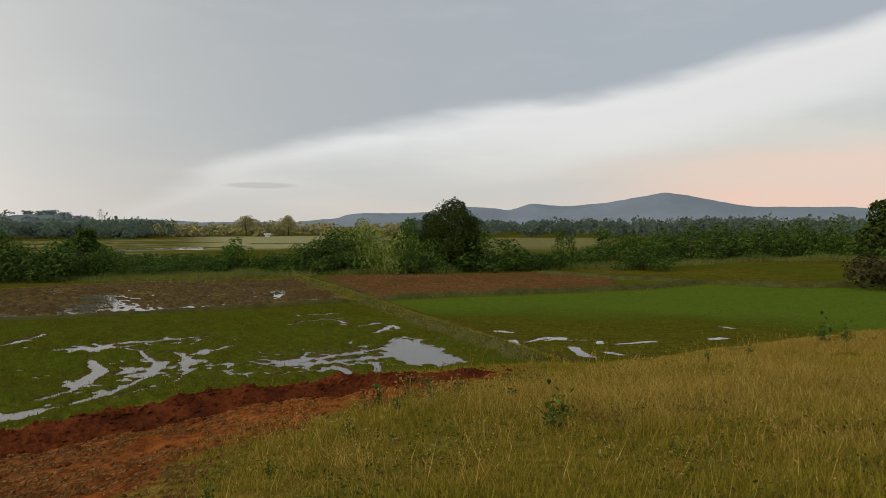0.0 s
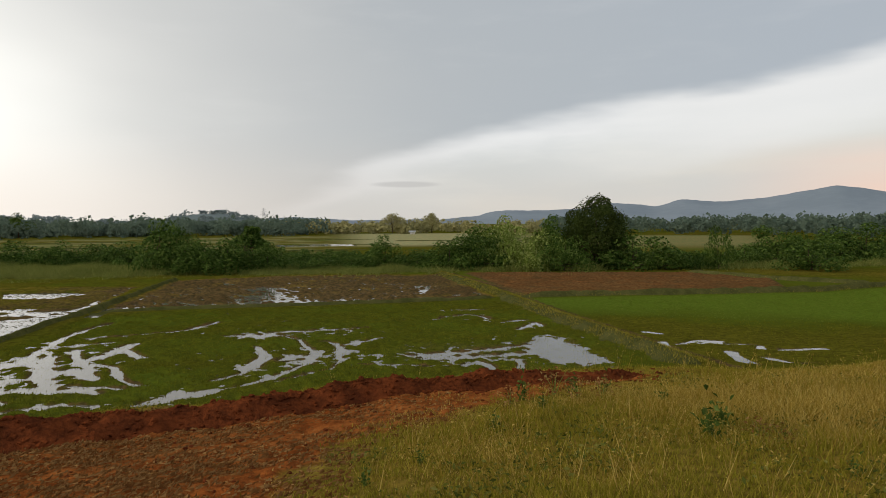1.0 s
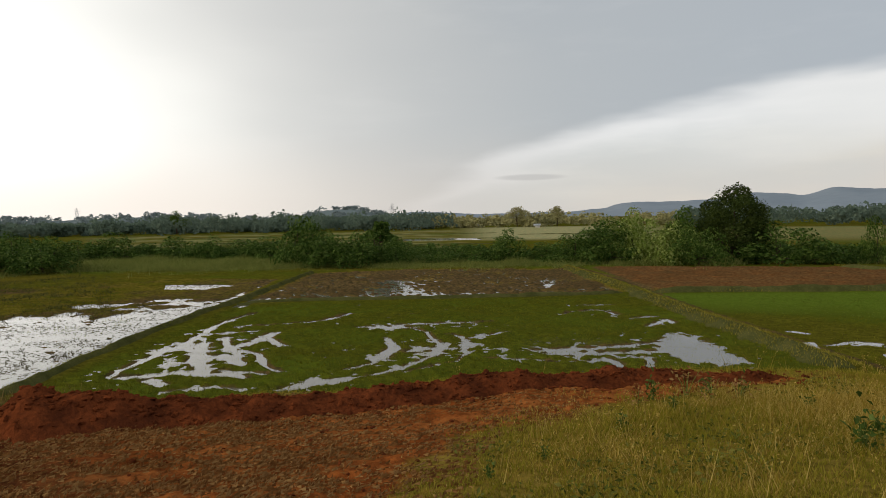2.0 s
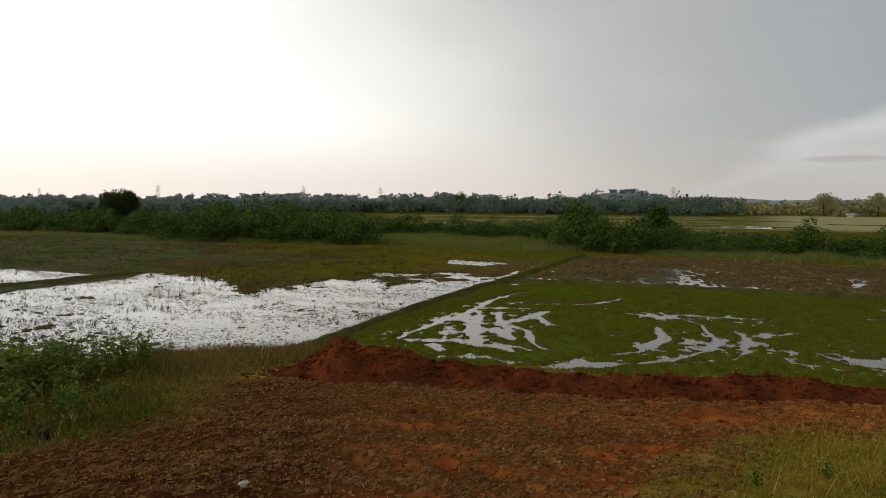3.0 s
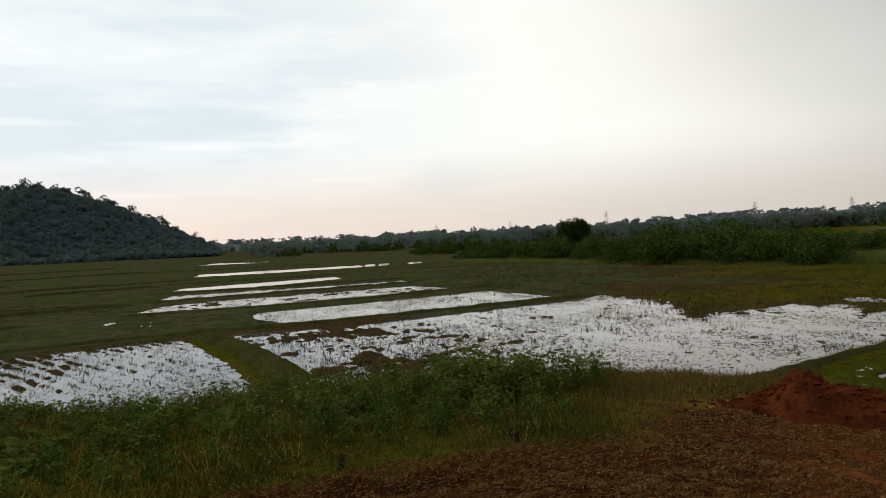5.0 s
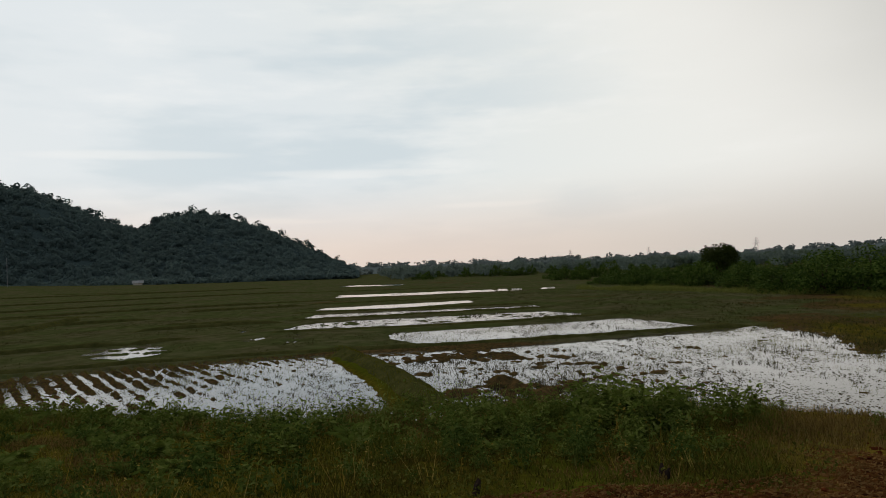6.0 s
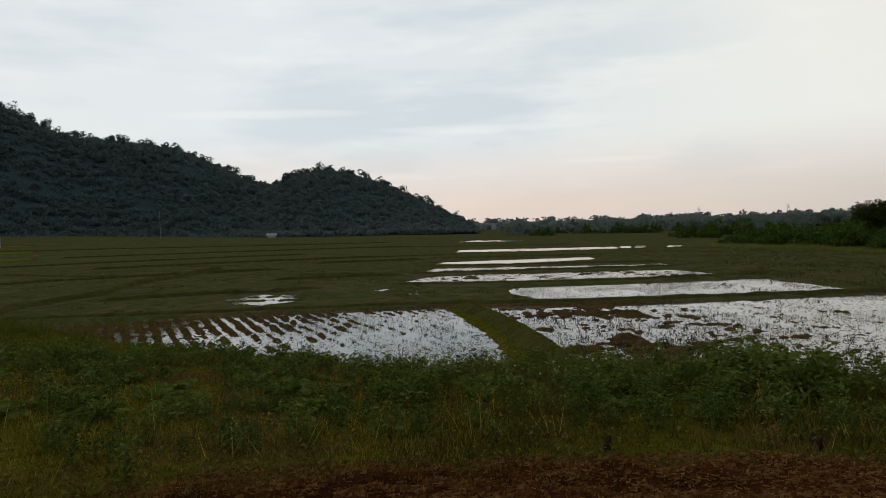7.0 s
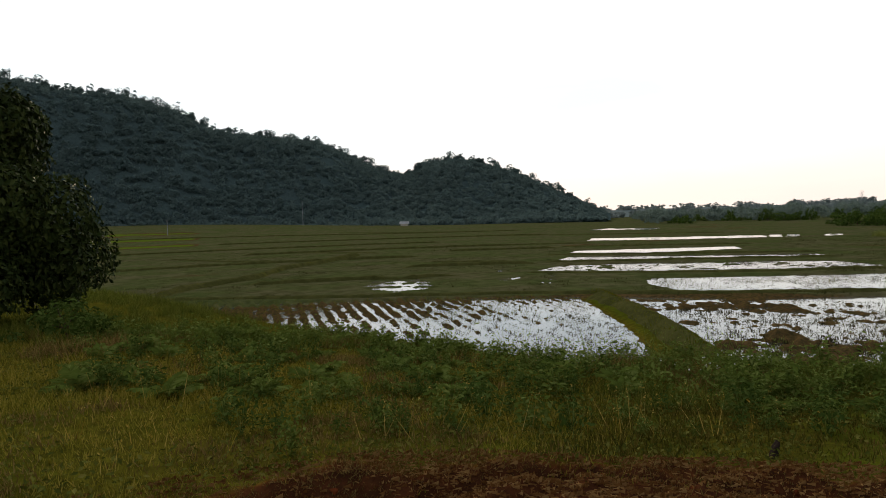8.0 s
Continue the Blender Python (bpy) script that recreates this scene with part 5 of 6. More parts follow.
def build_weeds():
    rng = np.random.default_rng(31)
    protos = [weed_thing(rng, 0.6, 170, 0.06, "leafy dark green weed on the grassy bank") for _ in range(5)]
    used = set()

    def put(az, rad, h):
        p = protos[int(rng.integers(5))]
        m = place(az, rad, rng.uniform(0, 360), h / 0.6 * rng.uniform(0.8, 1.2), h / 0.6, 0.01)
        if p in used:
            again(p, m)
        else:
            used.add(p)
            p.matrix_basis = m
    # along the paddies' rim the plants stand close
    for az in np.arange(153, 238, 0.8):
        a = az + rng.uniform(-0.4, 0.4)
        rim = np.interp(a, *zip(*BANK_FOOT))
        if 148 < a < 164 and rng.uniform() < 0.8:
            continue
        low = 144 < a < 166
        put(a, min(rim, 16) - rng.uniform(0.3, 2.0 if a < 165 else 3.0), rng.uniform(0.15, 0.25) if low else rng.uniform(0.2, 0.42))
    for _ in range(30):                                      # taller bushy ones in a clump
        put(rng.normal(172, 4.5), rng.uniform(8.8, 12.2), rng.uniform(0.36, 0.62))
    for _ in range(46):
        a = rng.uniform(164, 190)
        put(a, rng.uniform(7.4, 11.5), rng.uniform(0.15, 0.36))
    for _ in range(34):
        put(rng.uniform(190, 234), rng.uniform(6.0, 12.5), rng.uniform(0.12, 0.3))
    for az, rad, h in ((203, 6.4, 0.35), (210, 6.6, 0.3), (223, 5.6, 0.28), (200, 8.4, 0.5)):
        put(az, rad, h)
    herbs = [weed_thing(rng, 0.5, 130, 0.045, "dark bushy herb standing out of the turf", HERB_LEAF) for _ in range(4)]
    for k in range(110):
        a, rad = (rng.uniform(188, 236), rng.uniform(6.2, 12.5)) if k < 80 else (rng.uniform(164, 188), rng.uniform(7.0, 11.0))
        h = rng.uniform(0.14, 0.4)
        m = place(a, rad, rng.uniform(0, 360), h / 0.5 * rng.uniform(0.8, 1.3), h / 0.5, 0.01)
        if k < 4:
            herbs[k].matrix_basis = m
        else:
            again(herbs[k % 4], m)
    stalk = weed_thing(rng, 0.9, 45, 0.035, "thin dark stalky plant at the water's edge")
    for k, az in enumerate(np.linspace(172, 203, 26)):
        a = az + rng.uniform(-0.8, 0.8)
        m = place(a, np.interp(a, *zip(*BANK_FOOT)) - rng.uniform(-0.5, 1.2), 50 * k, rng.uniform(0.5, 0.8), rng.uniform(0.6, 0.95), 0.02)
        if k:
            again(stalk, m)
        else:
            stalk.matrix_basis = m
    broad = weed_thing(rng, 0.5, 60, 0.075, "broad-leaved dark green weed standing in dry grass", HERB_LEAF)
    for k, (az, rad, h) in enumerate(((95.6, 9.1, 0.3), (91.4, 9.8, 0.32), (80.6, 7.2, 0.42), (98.4, 7.2, 0.2), (79.4, 7.6, 0.3), (88.6, 10.2, 0.26), (94.0, 8.4, 0.2), (60, 17.2, 0.55), (58.5, 17.4, 0.4), (105, 5.6, 0.14), (68, 13.8, 0.22), (65, 15.0, 0.24), (84, 9.2, 0.2), (110, 5.0, 0.16), (70.5, 6.0, 0.16))):
        m = place(az, rad, 70 * k, h / 0.75, h / 0.5, 0.01)
        if k:
            again(broad, m)
        else:
            broad.matrix_basis = m
    brown = weed_thing(rng, 0.35, 60, 0.04, "withered brown weed in the dry grass", STRAW)
    spots = ((93.0, 9.7, 0.36), (91.0, 9.4, 0.3), (96.8, 8.6, 0.25), (76.8, 7.4, 0.22), (75.2, 7.3, 0.2), (172.0, 6.6, 0.2), (163, 8.6, 0.22), (152.0, 9.6, 0.3), (89, 9.6, 0.3))
    for k, (az, rad, h) in enumerate(spots):
        m = place(az, rad, 40 * k, h / 0.35, h / 0.35, 0.01)
        if k:
            again(brown, m)
        else:
            brown.matrix_basis = m


build_weeds()


def build_flowers():
    """Tiny white blooms over the weeds."""
    rng = np.random.default_rng(36)
    az, rad = rng.normal(187.5, 2.2, 18), rng.normal(10.4, 0.7, 18)
    x, y = rad * np.cos(np.radians(az)), rad * np.sin(np.radians(az))
    z = lay_of_land(x, y)[0] + rng.uniform(0.2, 0.42, 18)
    v, f = leaves(rng, np.repeat(np.stack([x, y, z], 1), 3, 0) + rng.normal(size=(54, 3)) * 0.012, 0.018, 0.3, 0.6, 0.7)
    tagged(new("white_flowers", mesh_of("white_flowers", v, f, PETAL, True)), "tiny white flowers over the weeds", "flowers", kind="stuff")


build_flowers()


def frond_mesh(rng, length):
    """An arching midrib with pairs of leaflets that shorten to the tip."""
    vs, fs = [], []
    spine = []
    for k in range(13):
        t = k / 12
        spine.append(np.array((length * 0.85 * t, 0, length * (0.95 * t - 0.75 * t * t))))
    pieces = [tube(spine, [0.005 * (1 - 0.8 * k / 12) for k in range(13)], 4)]
    for k in range(2, 13):
        t = k / 12
        reach = length * 0.3 * math.sin(math.pi * min(1, 0.25 + 0.75 * t)) + 0.015
        for side in (-1, 1):
            p = spine[k]
            tip = p + np.array((0.35 * reach, side * reach, -0.3 * reach + rng.uniform(-0.015, 0.015)))
            w = np.array((0.028, 0, 0.004))
            vs.extend([p - w, (p + tip) / 2 + 0.6 * w + (0, 0, 0.012), tip, (p + tip) / 2 - w])
            fs.append([len(vs) - 4, len(vs) - 3, len(vs) - 2, len(vs) - 1])
    pieces.append((np.array(vs), np.array(fs)))
    return mesh_of("frond", *joined(pieces), WEED_LEAF, True)


def build_ferns():
    """Feathery plants that arch over the rim of the bank."""
    rng = np.random.default_rng(38)
    fronds = [frond_mesh(rng, 0.42) for _ in range(4)]
    protos = []
    for k in range(4):
        thing = empty_thing("fern", (0, 0, 0), "arching feathery green fern on the bank", "fern", "ferns on the bank")
        n = int(rng.integers(7, 10))
        for j in range(n):
            ob = part("frond", fronds[(j + k) % 4], None, thing)
            ob.matrix_basis = pose(0, 0, -0.01, rng.uniform(-12, 12), rng.uniform(-28, 12), 360 * j / n + rng.uniform(-15, 15)) @ Matrix.Scale(rng.uniform(0.75, 1.15), 4)
        protos.append(thing)
    used = set()
    for _ in range(110):
        a = rng.uniform(205, 237) if rng.uniform() < 0.85 else rng.uniform(166, 196)
        rim = min(float(np.interp(a, *zip(*BANK_FOOT))), 15.5)
        rad = rim - 0.4 - (rim - 8.6) * rng.uniform(0, 1) ** 1.4
        p = protos[int(rng.integers(4))]
        size = rng.uniform(0.55, 1.15)
        m = place(a, rad, rng.uniform(0, 360), size, size * rng.uniform(0.8, 1.1), 0.0)
        if p in used:
            again(p, m)
        else:
            used.add(p)
            p.matrix_basis = m


build_ferns()


def build_undergrowth():
    """The leafy tangle between the weeds at the rim."""
    rng = np.random.default_rng(37)
    n = 260
    az = rng.uniform(166, 236, n)
    rad = np.minimum(np.interp(az, *zip(*BANK_FOOT)), 16) - 0.2 - 3.6 * rng.uniform(0, 1, n) ** 1.7
    x, y = rad * np.cos(np.radians(az)), rad * np.sin(np.radians(az))
    z = lay_of_land(x, y)[0]
    size = rng.uniform(0.12, 0.28, n) * (1.1 - 0.25 * smooth(200, 212, az))
    p = np.repeat(np.stack([x, y, z], 1), 60, 0) + rng.normal(size=(n * 60, 3)) * np.repeat(size, 60)[:, None] * np.array([1.0, 1.0, 0.0])
    p[:, 2] += np.abs(rng.normal(size=len(p))) * np.repeat(size, 60) * 0.75
    v, f = leaves(rng, p, 0.04, 0.5, 0.9)
    tagged(new("undergrowth", mesh_of("undergrowth", v, f, WEED_LEAF, True)), "leafy green undergrowth along the paddies' rim", "undergrowth", kind="stuff")
    # rank grass in tufts between the leafy plants
    x, y = scatter(rng, 5200, 160, 238, 6.8, 15.0, 0.8)
    d, _ = bank_depth(x, y)
    a = bearing(x, y)
    ok = (d > 0.1) & (inside(x, y, DIRT) < -0.4) & (fbm(x, y, 1.7, 3, 121) + 0.7 * smooth(4.5, 0.5, d) > rng.uniform(0.15, 1.25, len(x)) + 0.5 * smooth(192, 198, a) * (1 - smooth(208, 216, a)))
    x, y = x[ok], y[ok]
    tall = rng.uniform(0.14, 0.34, len(x)) * (0.6 + 0.4 * smooth(6.0, 1.0, d[ok]))
    x2, y2 = scatter(rng, 4200, 213, 250, 13, 34, 0.9)
    far = (bank_depth(x2, y2)[0] > 0) & (fbm(x2, y2, 2.0, 3, 125) > rng.uniform(-0.7, 0.5, 4200))
    tall = np.concatenate([tall, rng.uniform(0.14, 0.36, far.sum())])
    x, y = tufted(rng, np.concatenate([x, x2[far]]), np.concatenate([y, y2[far]]), 24, 0.085)
    v, f = blades(rng, x, y, lay_of_land(x, y)[0], np.repeat(tall, 24), 0.0068, 0.8)
    tagged(new("rank_grass", mesh_of("rank_grass", v, f, RANK_GRASS, True)), "rank dark green grass tufts on the bank", "grass", kind="stuff")
    # low broad leaves over the turf
    x, y = scatter(rng, 100000, 50, 244, 2.6, 13.0, 0.75)
    d, _ = bank_depth(x, y)
    ok = (d > 0.1) & (inside(x, y, DIRT) < -0.1) & (fbm(x, y, 0.8, 3, 123) > rng.uniform(-0.5, 0.6, len(x)) + 0.45 * (bearing(x, y) < 130))
    x, y = x[ok], y[ok]
    z = lay_of_land(x, y)[0] + rng.uniform(0.02, 0.11, len(x))
    v, f = leaves(rng, np.stack([x, y, z], 1), 0.02, 0.6, 0.6, 0.5)
    tagged(new("turf_leaves", mesh_of("turf_leaves", v, f, TURF_LEAF, True)), "small olive leaves of low plants in the turf", "low plants", kind="stuff")


def stump_thing(az, rad, height, label):
    rng = np.random.default_rng(int(az))
    pieces = []
    for _ in range(3):
        a = rng.uniform(0, 6.28)
        pieces.append(tube([(0.02 * math.cos(a), 0.02 * math.sin(a), -0.05), (0.05 * math.cos(a), 0.05 * math.sin(a), height * 0.5), (0.07 * math.cos(a), 0.07 * math.sin(a), height * rng.uniform(0.7, 1))], [0.035, 0.026, 0.008], 7))
    ob = new("stump", mesh_of("stump", *joined(pieces), STUMP_WOOD))
    ob.matrix_basis = place(az, rad, 0, 1, 1, 0.0)
    tagged(ob, label, "stump")


stump_thing(185.2, 5.95, 0.16, "short dark broken stump beside the turned soil")
stump_thing(169.4, 6.7, 0.14, "short dark broken stems in the grass")


def stone_thing(az, rad, size, label):
    bm = bmesh.new()
    bmesh.ops.create_icosphere(bm, subdivisions=3, radius=size)
    for v in bm.verts:
        v.co *= 1 + 0.3 * noise.noise(v.co * (1.6 / size)) + 0.12 * noise.noise(v.co * (4 / size))
        v.co.z *= 0.55
    ob = part("stone", bm, STONE, None)
    ob.matrix_basis = place(az, rad, 30, 1, 1, -size * 0.25)
    tagged(ob, label, "stone")


stone_thing(154.6, 4.15, 0.04, "pale stone lying on the turned red soil")


# ---- grass, rice and straw ----
def blades(rng, x, y, z, height, width, lean=0.35):
    n = len(x)
    a, b = rng.uniform(0, 6.28, n), rng.uniform(0, 6.28, n)
    h = height * rng.uniform(0.55, 1.15, n)
    l = h * lean * rng.uniform(0.2, 1.2, n)
    w = width * rng.uniform(0.7, 1.3, n)
    p = np.stack([x, y, z - 0.01], 1)
    s = np.stack([np.cos(a) * w, np.sin(a) * w, np.zeros(n)], 1)
    tip = p + np.stack([np.cos(b) * l, np.sin(b) * l, h], 1)
    return np.stack([p - s, p + s, tip], 1).reshape(-1, 3), np.arange(3 * n).reshape(-1, 3)


def scatter(rng, n, a0, a1, r0, r1, power=1.0):
    az = np.radians(rng.uniform(a0, a1, n))
    rad = r0 + (r1 - r0) * rng.uniform(0, 1, n) ** power
    return rad * np.cos(az), rad * np.sin(az)


def tufted(rng, x, y, per, spread):
    """Each spot becomes a tuft of several."""
    return (np.repeat(x, per) + rng.normal(size=len(x) * per) * spread, np.repeat(y, per) + rng.normal(size=len(x) * per) * spread)


def build_grass():
    rng = np.random.default_rng(41)
    x, y = scatter(rng, 42000, 46, 118, 2.6, 21, 0.9)
    keep = fbm(x, y, 1.6, 3, 91) + 0.5 * smooth(4, 9, np.hypot(x, y)) > -0.1
    x, y = tufted(rng, x[keep], y[keep], 5, 0.05)
    on = (bank_depth(x, y)[0] > 0.1) & (inside(x, y, DIRT) + 1.3 * fbm(x, y, 1.1, 3, 93) < rng.uniform(-1.2, 0.5, len(x)))
    x, y = x[on], y[on]
    z, dirt, lush, mud, gold = lay_of_land(x, y)
    d, _ = bank_depth(x, y)
    ok = d > 0.1
    h = 0.09 + 0.05 * fbm(x, y, 2.5, 3, 92) + 0.08 * smooth(5, 10, np.hypot(x, y))
    h = h * (0.35 + 0.65 * smooth(0.3, 3.0, d)) * (0.4 + 0.6 * smooth(0.2, -2.2, inside(x, y, DIRT))) * (0.55 + 0.45 * smooth(4.5, 8.0, np.hypot(x, y)))
    v, f = blades(rng, x[ok], y[ok], z[ok], h[ok], 0.0052, 0.9)
    tagged(new("dry_grass", mesh_of("dry_grass", v, f, DRY_GRASS, True)), "tall dry yellow-brown grass on the bank", "grass", kind="stuff")
    x, y = scatter(rng, 66000, 46, 248, 2.6, 15, 0.9)
    x, y = tufted(rng, x, y, 4, 0.05)
    on = (bank_depth(x, y)[0] > 0.05) & (inside(x, y, DIRT) + 0.8 * fbm(x, y, 0.9, 3, 90) < rng.uniform(-0.5, 0.5, len(x)))
    x, y = x[on], y[on]
    z, dirt, lush, mud, gold = lay_of_land(x, y)
    d, _ = bank_depth(x, y)
    ok = d > 0.05
    fresh = smooth(184, 212, bearing(x, y) + 6 * fbm(x, y, 1.5, 3, 66)) > rng.uniform(0, 1, len(x))
    a = bearing(x, y) + 5 * fbm(x, y, 1.4, 3, 67)
    brown = (smooth(134, 148, a) * (1 - smooth(160, 170, a)) * smooth(6.5, 9.5, np.hypot(x, y)) > rng.uniform(0.1, 1.1, len(x))) & ~fresh | (bearing(x, y) > 168) & (fbm(x, y, 1.3, 3, 68) > rng.uniform(0.15, 0.6, len(x)))
    fresh &= ~brown
    # grass split by bearing; dim and bright light sit in the blade colours
    for name, side, mat, label in (("brown_grass", brown & (bearing(x, y) > 133), BROWN_GRASS, "withered brown grass at the rim of the bank"), ("green_grass", (bearing(x, y) > 133) & ~fresh & ~brown, DIMMED_BANK_GRASS, "short olive grass on the bank, dimmed in its colour"), ("fresh_grass", fresh, BRIGHTENED_GRASS, "short fresh green grass on the bank, brightened in its colour"), ("sunny_grass", bearing(x, y) <= 133, GREEN_GRASS, "short yellow-green grass among the dry stalks")):
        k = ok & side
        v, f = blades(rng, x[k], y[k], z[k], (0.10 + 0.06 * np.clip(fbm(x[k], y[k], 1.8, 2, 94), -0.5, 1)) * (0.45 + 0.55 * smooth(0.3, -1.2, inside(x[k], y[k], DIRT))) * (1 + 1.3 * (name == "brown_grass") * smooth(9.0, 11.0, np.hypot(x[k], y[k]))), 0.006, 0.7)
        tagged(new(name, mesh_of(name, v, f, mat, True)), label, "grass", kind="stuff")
    # young rice
    pieces, meadow = [], []
    for n, outline, h, wet in ((34000, GREEN_FIELD, 0.05, -0.005), (36000, MEADOW, 0.06, 0.0)):
        o = np.array(outline)
        x, y = rng.uniform(o[:, 0].min(), o[:, 0].max(), n), rng.uniform(o[:, 1].min(), o[:, 1].max(), n)
        ok = inside(x, y, outline) > 0.1
        x, y = tufted(rng, x[ok], y[ok], 4, 0.05)
        z = lay_of_land(x, y)[0]
        d, _ = bank_depth(x, y)
        thin = np.where(z > 0.0, 1.0, np.where(z > -0.05, 0.85, 0.45)) if outline is GREEN_FIELD else 1.0 * (z > wet)
        ok = (rng.uniform(0, 1, len(x)) < thin) & (d < 0.1)
        if outline is GREEN_FIELD:
            ok &= rng.uniform(0, 1, len(x)) > 0.62 * smooth(0.2, 0.6, paddy_tracks(x, y))
        z = np.maximum(z, -0.012)
        far = np.hypot(x, y) + 2.5 * fbm(x, y, 6.0, 3, 98) > 21.5
        for kept, lot in ((ok & far & (outline is MEADOW), meadow), (ok & ~(far & (outline is MEADOW)), pieces)):
            lot.append(blades(rng, x[kept], y[kept], z[kept], np.where(z[kept] < 0, h - 0.005, h), np.where(z[kept] < 0, 0.005, 0.008), 0.6))
    v, f = joined(meadow)
    tagged(new("meadow_grass", mesh_of("meadow_grass", v, f, MEADOW_GRASS, True)), "bright green short grass of the meadow", "grass", kind="stuff")
    track = []
    for pts, w, h in ((BUND_B, 1.1, 0.17), (BUND_E, 1.3, 0.22), (BUND_R, 0.8, 0.16), (BUND_Q, 0.8, 0.15), (BUND_A, 0.5, 0.15), (BUND_L, 0.8, 0.2)):
        mid, _ = resample(pts, 0.003 if pts is BUND_B else 0.008)
        u = rng.uniform(-0.8, 0.8, len(mid))
        tan = np.gradient(mid, axis=0)
        tan /= np.linalg.norm(tan, axis=1)[:, None]
        x, y = mid[:, 0] - tan[:, 1] * u * w / 2, mid[:, 1] + tan[:, 0] * u * w / 2
        (track if pts is BUND_B or pts is BUND_R or pts is BUND_Q else pieces).append(blades(rng, x, y, -0.01 + (h + 0.05) * (np.cos(u * math.pi) * 0.5 + 0.5) ** 0.8, np.full(len(x), 0.035 if pts is BUND_A else 0.08), 0.008, 0.7))
    tagged(new("track_grass", mesh_of("track_grass", *joined(track), BRIGHTENED_GRASS, True)), "pale short grass on the track between the fields", "grass", kind="stuff")
    n = 52000                                                 # sparse plants standing in the flooded paddies
    x, y = rng.uniform(-34, -11, n), rng.uniform(-20, 22, n)
    ok = ((inside(x, y, FLOODED) > 0.2) & (fbm(x, y, 2.6, 3, 95) > -0.2)) | (inside(x, y, SEEDBED) > 0.2) | (inside(x, y, STRIPS[0]) > 0.3)
    x, y = tufted(rng, x[ok], y[ok], 3, 0.05)
    z = np.maximum(lay_of_land(x, y)[0], -0.03)
    pieces.append(blades(rng, x, y, z, 0.07 + 0.06 * np.clip(fbm(x, y, 3.0, 2, 99), -0.6, 1), 0.0042, 0.6))
    v, f = joined(pieces)
    tagged(new("young_rice", mesh_of("young_rice", v, f, RICE, True)), "young bright green rice standing in the wet paddies", "rice plants", kind="stuff")
    # stubble and mud crumbs at the water's skin, strewn along the old rows
    n = 300000
    x, y = rng.uniform(-46, -9, n), rng.uniform(-22, 27, n)
    streak = fbm(0.95 * x + 0.31 * y, (0.95 * y - 0.31 * x) * 3.0, 1.6, 4, 101) + 0.25 * fbm(x, y, 5.0, 2, 102)
    z = lay_of_land(x, y)[0]
    field = (inside(x, y, FLOODED) > 0.1) | (inside(x, y, PLOUGHED) > 0.1) | (inside(x, y, STRIPS[0]) > 0.2) | (inside(x, y, STRIPS[1]) > 0.2) | (inside(x, y, STRIPS[2]) > 0.2) | (inside(x, y, SEEDBED) > 0.2)
    ok = field & (z < 0.01) & (streak + 0.75 * blob(x, y, -17.2, 0.2, 6.5, 5.0, 20) + 0.5 * (x < -32.5) + 0.15 * (x < -26) > rng.uniform(-0.3, 0.85, n))
    x, y = x[ok], y[ok]
    a = 0.315 + rng.normal(size=len(x)) * 0.35
    l, w, hh = rng.uniform(0.012, 0.055, len(x)), rng.uniform(0.005, 0.014, len(x)), rng.uniform(0.003, 0.013, len(x))
    c, s = np.cos(a), np.sin(a)
    q = np.stack([np.stack([x - c * l, y - s * l, np.full(len(x), 0.002)], 1), np.stack([x + s * w, y - c * w, np.full(len(x), 0.002)], 1), np.stack([x + c * l, y + s * l, np.full(len(x), 0.002)], 1),
                  np.stack([x - s * w, y + c * w, hh], 1)], 1).reshape(-1, 3)
    tagged(new("stubble", mesh_of("stubble", q, np.arange(len(q)).reshape(-1, 4), DEAD_LEAF, True)), "dark stubble and mud crumbs in the flooded paddies", "stubble", kind="stuff")
    # old stalks that stand in the water in tufts, thickest along the rows
    n = 60000
    x, y = rng.uniform(-46, -11, n), rng.uniform(-24, 20, n)
    along = fbm(0.95 * x + 0.31 * y, (0.95 * y - 0.31 * x) * 2.0, 2.2, 4, 111)
    bed = inside(x, y, SEEDBED) > 0.15
    ridge = np.sin((-0.67 * x + 0.74 * y) * 15.6 + 1.0 * fbm(x, y, 2.0, 2, 71))
    open_water = (inside(x, y, FLOODED) > 0.1) | (inside(x, y, STRIPS[0]) > 0.1) | (inside(x, y, STRIPS[1]) > 0) | (inside(x, y, STRIPS[2]) > 0)
    ok = (bed & (ridge + 0.8 * along > rng.uniform(0.2, 1.6, n))) | (~bed & open_water & (along + 0.7 * blob(x, y, -17.6, 0.4, 6.0, 4.6, 20) > rng.uniform(0.0, 1.4, n)))
    x, y = x[ok], y[ok]
    tall = rng.uniform(0.04, 0.11, len(x)) * (1 + 0.5 * np.clip(fbm(x, y, 4.0, 2, 112), -0.4, 1))
    x, y = tufted(rng, x, y, 6, 0.035)
    v, f = blades(rng, x, y, np.full(len(x), -0.005), np.repeat(tall, 6), 0.008, 0.8)
    tagged(new("old_stalks", mesh_of("old_stalks", v, f, DEAD_LEAF, True)), "dark tufts of old rice stalks standing in water", "stubble", kind="stuff")
    # short dull grass on the drained fields
    x, y = scatter(rng, 46000, 140, 242, 21, 72, 1.3)
    wet = (inside(x, y, FLOODED) > 0) & (inside(x, y, DRY_BACK) < 0)
    for outline in STRIPS[:6] + [SEEDBED]:
        wet |= inside(x, y, outline) > -0.1
    ok = ~wet & (bank_depth(x, y)[0] < 0) & (fbm(x, y, 3.0, 4, 131) + 0.35 * (bearing(x, y) < 180) > rng.uniform(-0.6, 0.9, len(x)))
    x, y = tufted(rng, x[ok], y[ok], 5, 0.09)
